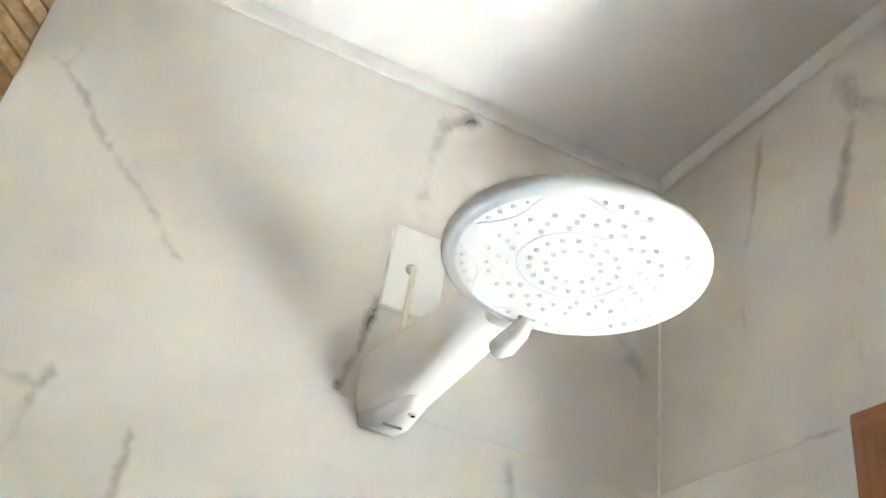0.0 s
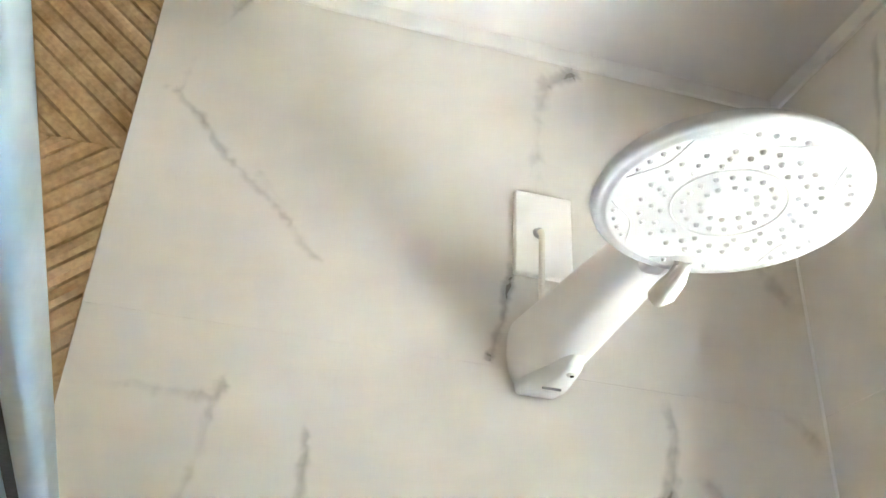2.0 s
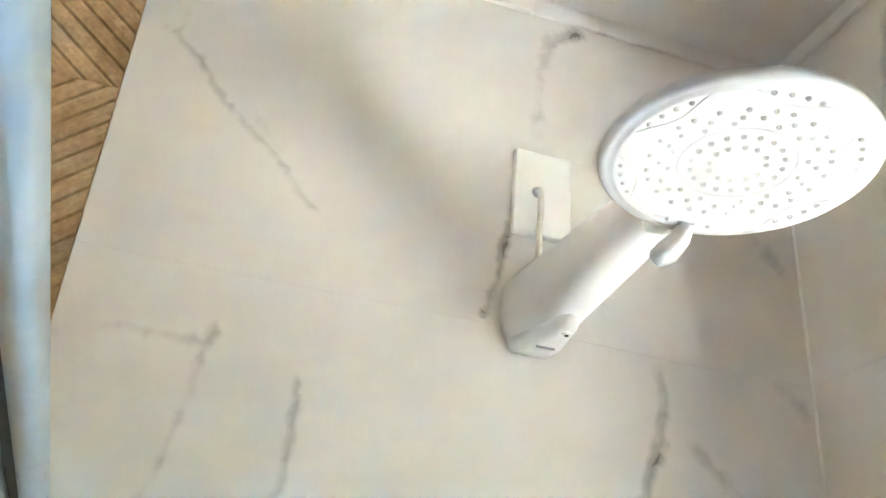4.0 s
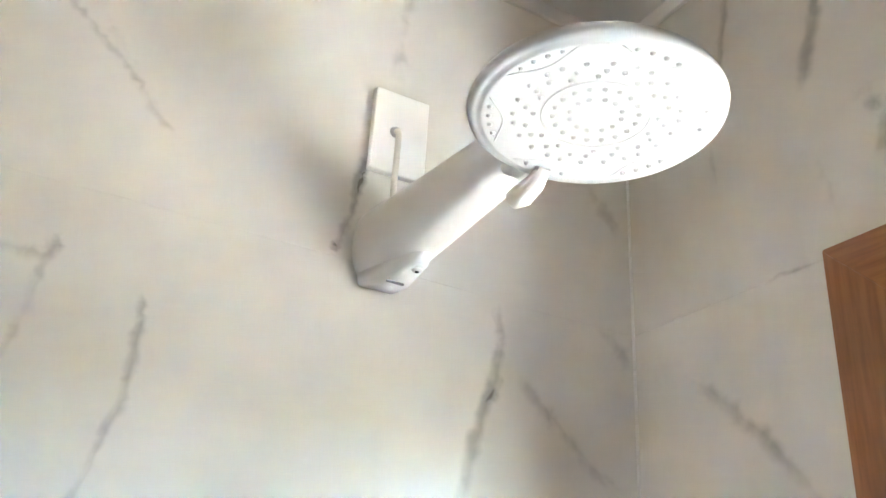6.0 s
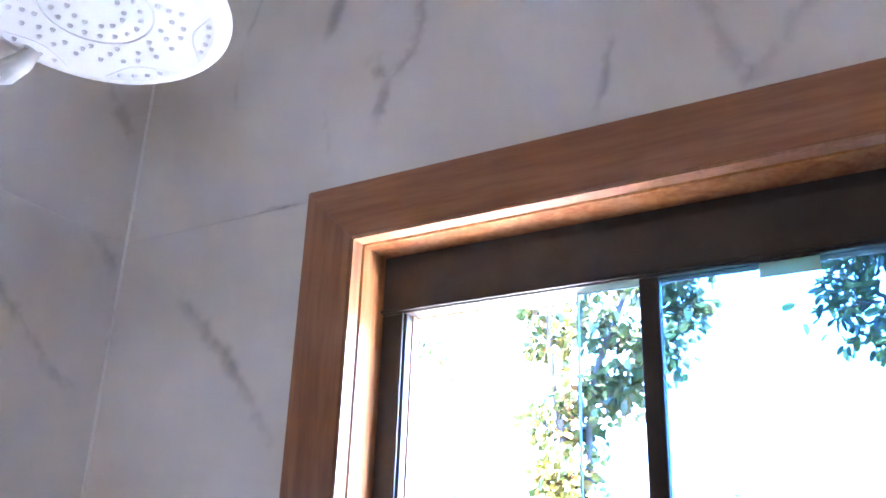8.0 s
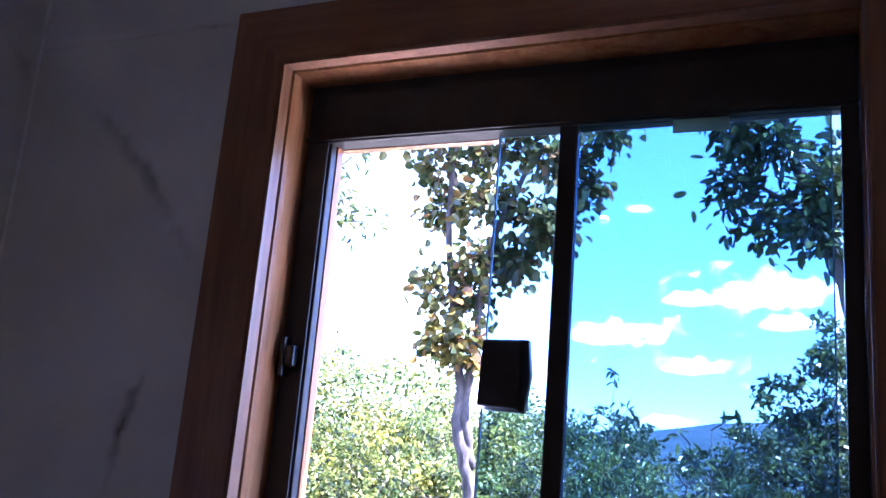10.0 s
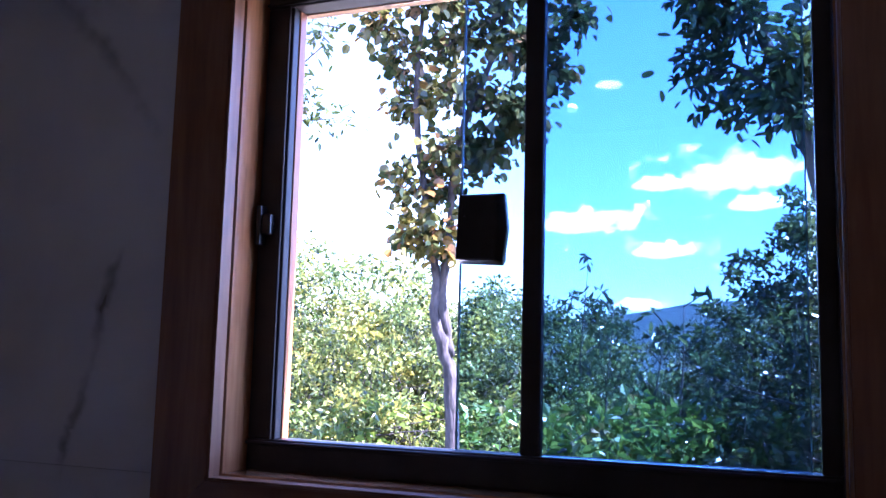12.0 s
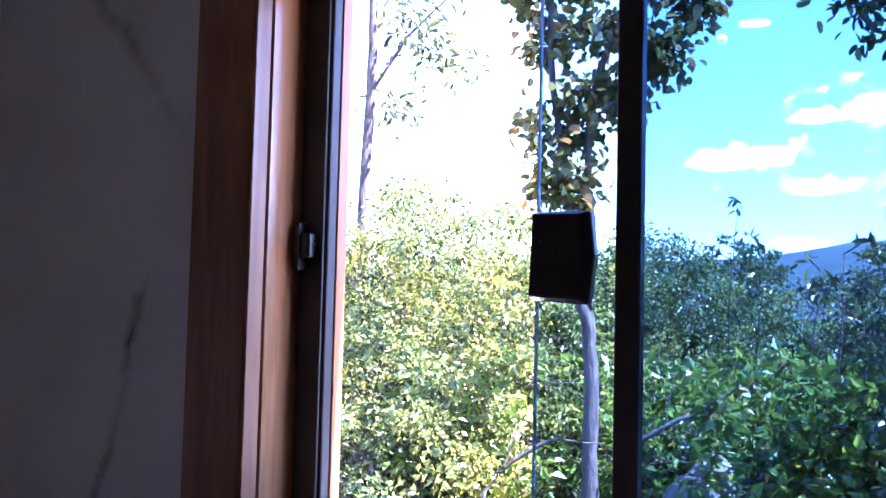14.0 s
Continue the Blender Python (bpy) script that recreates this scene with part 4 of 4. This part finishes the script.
# ---- tiles and their veins ----

def tile(parent, axis, a0, a1, z0, z1, mat=MARBLE):
    """One wall tile; axis 'x' lies on the west wall and runs along y, axis 'y' on the north wall and runs along x."""
    g = 0.00022
    if axis == "x":
        bm = box(-0.0118, 0.0, a0 + g, a1 - g, z0 + g, z1 - g, 0.0003, 1)
    else:
        bm = box(a0 + g, a1 - g, 0.0, 0.0078, z0 + g, z1 - g, 0.0003, 1)
    return part("tile", bm, mat, parent)


JOINT = 2.03
for z0, z1 in ((0.0, 0.23), (0.23, 0.83), (0.83, WZ0), (WZ0, JOINT), (JOINT, CEILING_Z)):
    tile(wall_west, "x", TILE_END, 0.0, z0, z1)
    if z0 == WZ0:
        tile(wall_north, "y", 0.0, WX0, z0, z1)
        tile(wall_north, "y", WX0, WX1, WZ1, z1)
        tile(wall_north, "y", WX1, EAST, z0, z1)
    else:
        tile(wall_north, "y", 0.0, 1.2, z0, z1)
        tile(wall_north, "y", 1.2, EAST, z0, z1)


def vein(axis, pts, width, seed):
    """A vein through (along, height, weight) points, drawn with a ragged, fading border."""
    rng = np.random.default_rng(seed)
    path = []
    for a, b in zip(pts, pts[1:]):
        for k in range(6):
            f = k / 6
            path.append([a[i] + (b[i] - a[i]) * f for i in range(3)])
    path.append(list(pts[-1]))
    path = np.array(path)
    path[1:-1, :2] += rng.normal(0, 0.0013, (len(path) - 2, 2))
    d = np.gradient(path[:, :2], axis=0)
    d /= np.linalg.norm(d, axis=1)[:, None] + 1e-9
    nrm = np.stack([-d[:, 1], d[:, 0]], 1)
    verts, core = [], []
    for i, p in enumerate(path):
        w = width * 1.35 * (0.55 + 0.45 * p[2]) * rng.uniform(0.75, 1.3)
        for s, c in ((-1, 0.0), (-0.25, 0.8), (0.15, 1.0), (1, 0.0)):
            q = p[:2] + nrm[i] * s * w
            verts.append((0.0005, q[0], q[1]) if axis == "x" else (q[0], -0.0005, q[1]))
            end = min(1.0, i / 3, (len(path) - 1 - i) / 3)
            core.append(c * p[2] * (0.25 + 0.75 * end))
    faces = [(i * 4 + k, i * 4 + k + 1, i * 4 + k + 5, i * 4 + k + 4) for i in range(len(path) - 1) for k in range(3)]
    ob = raw("vein", verts, faces, VEIN, wall_west if axis == "x" else wall_north)
    a = ob.data.attributes.new("core", "FLOAT", "POINT")
    a.data.foreach_set("value", core)


W, N = "x", "y"
vein(W, [(-0.776, 2.503, 0.9), (-0.79, 2.475, 0.6), (-0.804, 2.442, 0.25), (-0.829, 2.385, 0.25), (-0.837, 2.331, 0.35), (-0.843, 2.319, 0.55), (-0.811, 2.289, 0.6), (-0.77, 2.238, 0.6), (-0.744, 2.216, 0.6), (-0.694, 2.175, 0.45), (-0.67, 2.142, 0.6), (-0.63, 2.11, 0.4)], 0.010, 1)
vein(W, [(-0.87, 2.325, 0.3), (-0.844, 2.319, 0.5)], 0.012, 2)
vein(W, [(-0.76, 2.26, 0.2), (-0.715, 2.21, 0.35), (-0.685, 2.165, 0.4)], 0.016, 20)
vein(W, [(-0.87, 1.947, 0.3), (-0.805, 1.949, 0.5), (-0.74, 1.947, 0.55), (-0.729, 1.96, 0.7)], 0.011, 3)
vein(W, [(-0.731, 1.983, 0.3), (-0.729, 1.96, 0.75), (-0.742, 1.908, 0.5), (-0.754, 1.83, 0.45), (-0.79, 1.72, 0.4)], 0.010, 4)
vein(W, [(-0.642, 1.94, 0.5), (-0.638, 1.9, 0.8), (-0.639, 1.827, 0.7), (-0.66, 1.74, 0.5), (-0.69, 1.68, 0.4)], 0.009, 5)
vein(W, [(-0.414, 2.17, 0.8), (-0.417, 2.15, 1.0), (-0.423, 2.12, 1.0), (-0.429, 2.087, 0.7), (-0.440, 2.045, 0.7), (-0.444, 2.034, 1.0)], 0.008, 6)
vein(W, [(-0.315, 2.5, 0.9), (-0.335, 2.488, 1.0), (-0.368, 2.463, 0.7), (-0.381, 2.381, 0.4), (-0.386, 2.285, 0.6)], 0.017, 7)
vein(W, [(-0.386, 2.33, 0.35), (-0.35, 2.322, 0.3), (-0.325, 2.325, 0.2)], 0.010, 21)
vein(W, [(-0.216, 2.028, 0.8), (-0.213, 1.974, 0.6), (-0.222, 1.917, 0.9), (-0.238, 1.878, 0.9), (-0.257, 1.795, 0.7), (-0.275, 1.69, 0.6)], 0.013, 8)
vein(W, [(-0.184, 1.938, 0.8), (-0.15, 1.9, 0.6), (-0.124, 1.881, 0.5), (-0.07, 1.835, 0.5), (-0.02, 1.815, 0.4)], 0.016, 9)
vein(W, [(-0.085, 2.245, 0.4), (-0.045, 2.205, 0.6), (-0.01, 2.175, 0.6)], 0.024, 10)
vein(W, [(-0.075, 2.025, 0.5), (-0.04, 2.015, 0.4), (-0.006, 1.985, 0.8)], 0.022, 11)
vein(W, [(-0.6, 1.69, 0.4), (-0.59, 1.62, 0.7), (-0.56, 1.5, 0.5)], 0.012, 22)
vein(N, [(0.364, 2.416, 0.7), (0.354, 2.37, 0.9), (0.332, 2.311, 1.0), (0.308, 2.248, 1.0)], 0.012, 12)
vein(N, [(0.335, 2.492, 0.7), (0.367, 2.42, 0.8), (0.42, 2.37, 0.5), (0.5, 2.33, 0.4)], 0.022, 13)
vein(N, [(0.447, 2.285, 0.6), (0.455, 2.24, 0.6), (0.448, 2.203, 0.7), (0.415, 2.17, 0.6), (0.406, 2.15, 1.0), (0.396, 2.10, 0.6)], 0.014, 14)
vein(N, [(0.405, 2.225, 0.3), (0.392, 2.195, 0.55), (0.404, 2.16, 0.7)], 0.024, 15)
vein(N, [(0.69, 2.16, 0.3), (0.682, 2.11, 0.7), (0.668, 2.046, 0.7)], 0.009, 16)
vein(N, [(0.221, 2.495, 0.7), (0.205, 2.41, 0.7), (0.177, 2.312, 0.5), (0.165, 2.25, 0.4), (0.168, 2.177, 0.5)], 0.010, 17)
# the level tile joint, drawn with the vein ribbon
vein(N, [(0.200, 2.026, 0.2), (0.26, 2.03, 0.5), (0.318, 2.029, 0.5)], 0.006, 18)
vein(N, [(0.09, 1.95, 0.5), (0.14, 1.915, 0.6), (0.217, 1.843, 0.8), (0.26, 1.79, 0.5), (0.30, 1.735, 0.6)], 0.018, 19)
vein(N, [(0.775, 2.17, 0.5), (0.79, 2.12, 0.6), (0.818, 2.053, 0.7), (0.851, 2.083, 0.5), (0.9, 2.15, 0.5)], 0.018, 23)
vein(N, [(0.262, 1.64, 0.3), (0.241, 1.598, 0.9), (0.23, 1.554, 1.0), (0.223, 1.505, 0.4), (0.208, 1.449, 0.9), (0.192, 1.418, 0.7), (0.187, 1.369, 0.4)], 0.010, 24)
vein(N, [(0.316, 2.173, 0.3), (0.33, 2.1, 0.35), (0.336, 2.054, 0.3)], 0.012, 25)

# ---- ribbed wooden panel beyond the tiles ----
panel = thing("ribbed_wood_panel", "light brown ribbed wood wall panel in a chevron pattern", "panel", (0.0, TILE_END, 0.0))
PANEL_LEN, SEAM = 2.1, 2.225
part("backing", box(-0.0118, -0.009, -PANEL_LEN, -0.001, 0.0, CEILING_Z), RIB, panel)


def clip_poly(poly, lo, hi, axis):
    for sign, lim in ((1, lo), (-1, -hi)):
        out = []
        for p, q in zip(poly, poly[1:] + poly[:1]):
            a, b = sign * p[axis] - lim, sign * q[axis] - lim
            if a >= 0:
                out.append(p)
            if a * b < 0:
                f = a / (a - b)
                out.append((p[0] + f * (q[0] - p[0]), p[1] + f * (q[1] - p[1])))
        poly = out
        if len(poly) < 3:
            return []
    return poly


def ribs(z0, z1, slope, pitch, y0, y1):
    """Slanting rounded ribs between two heights."""
    d = Vector((math.cos(radians(slope)), math.sin(radians(slope))))
    nrm = Vector((-d.y, d.x))
    mid = Vector(((y0 + y1) / 2, (z0 + z1) / 2))
    reach = (y1 - y0) + (z1 - z0)
    for k in range(-int(reach / pitch), int(reach / pitch) + 1):
        c = mid + nrm * (k * pitch)
        profile = ((-0.5, -0.007), (-0.4, -0.003), (-0.1, -0.0005), (0.2, -0.001), (0.42, -0.003), (0.48, -0.007))
        bm = bmesh.new()
        made = False
        for (u0, h0), (u1, h1) in zip(profile, profile[1:]):
            poly = [tuple(c + nrm * (u * pitch) + d * (s * reach)) for u, s in ((u0, -1), (u0, 1), (u1, 1), (u1, -1))]
            poly = clip_poly(poly, y0, y1, 0)
            poly = clip_poly(poly, z0, z1, 1) if poly else []
            if len(poly) < 3:
                continue
            vs = []
            for p in poly:
                f = ((Vector(p) - c).dot(nrm) / pitch - u0) / (u1 - u0)
                vs.append(bm.verts.new((h0 + (h1 - h0) * f, p[0], p[1])))
            try:
                bm.faces.new(vs)
                made = True
            except ValueError:
                pass
        if made:
            bmesh.ops.remove_doubles(bm, verts=bm.verts, dist=1e-5)
            part("rib", bm, RIB, panel)
        else:
            bm.free()


ribs(SEAM + 0.001, CEILING_Z - 0.03, -40.0, 0.021, -0.5, -0.002)
ribs(1.66, SEAM - 0.001, 42.0, 0.021, -0.5, -0.002)
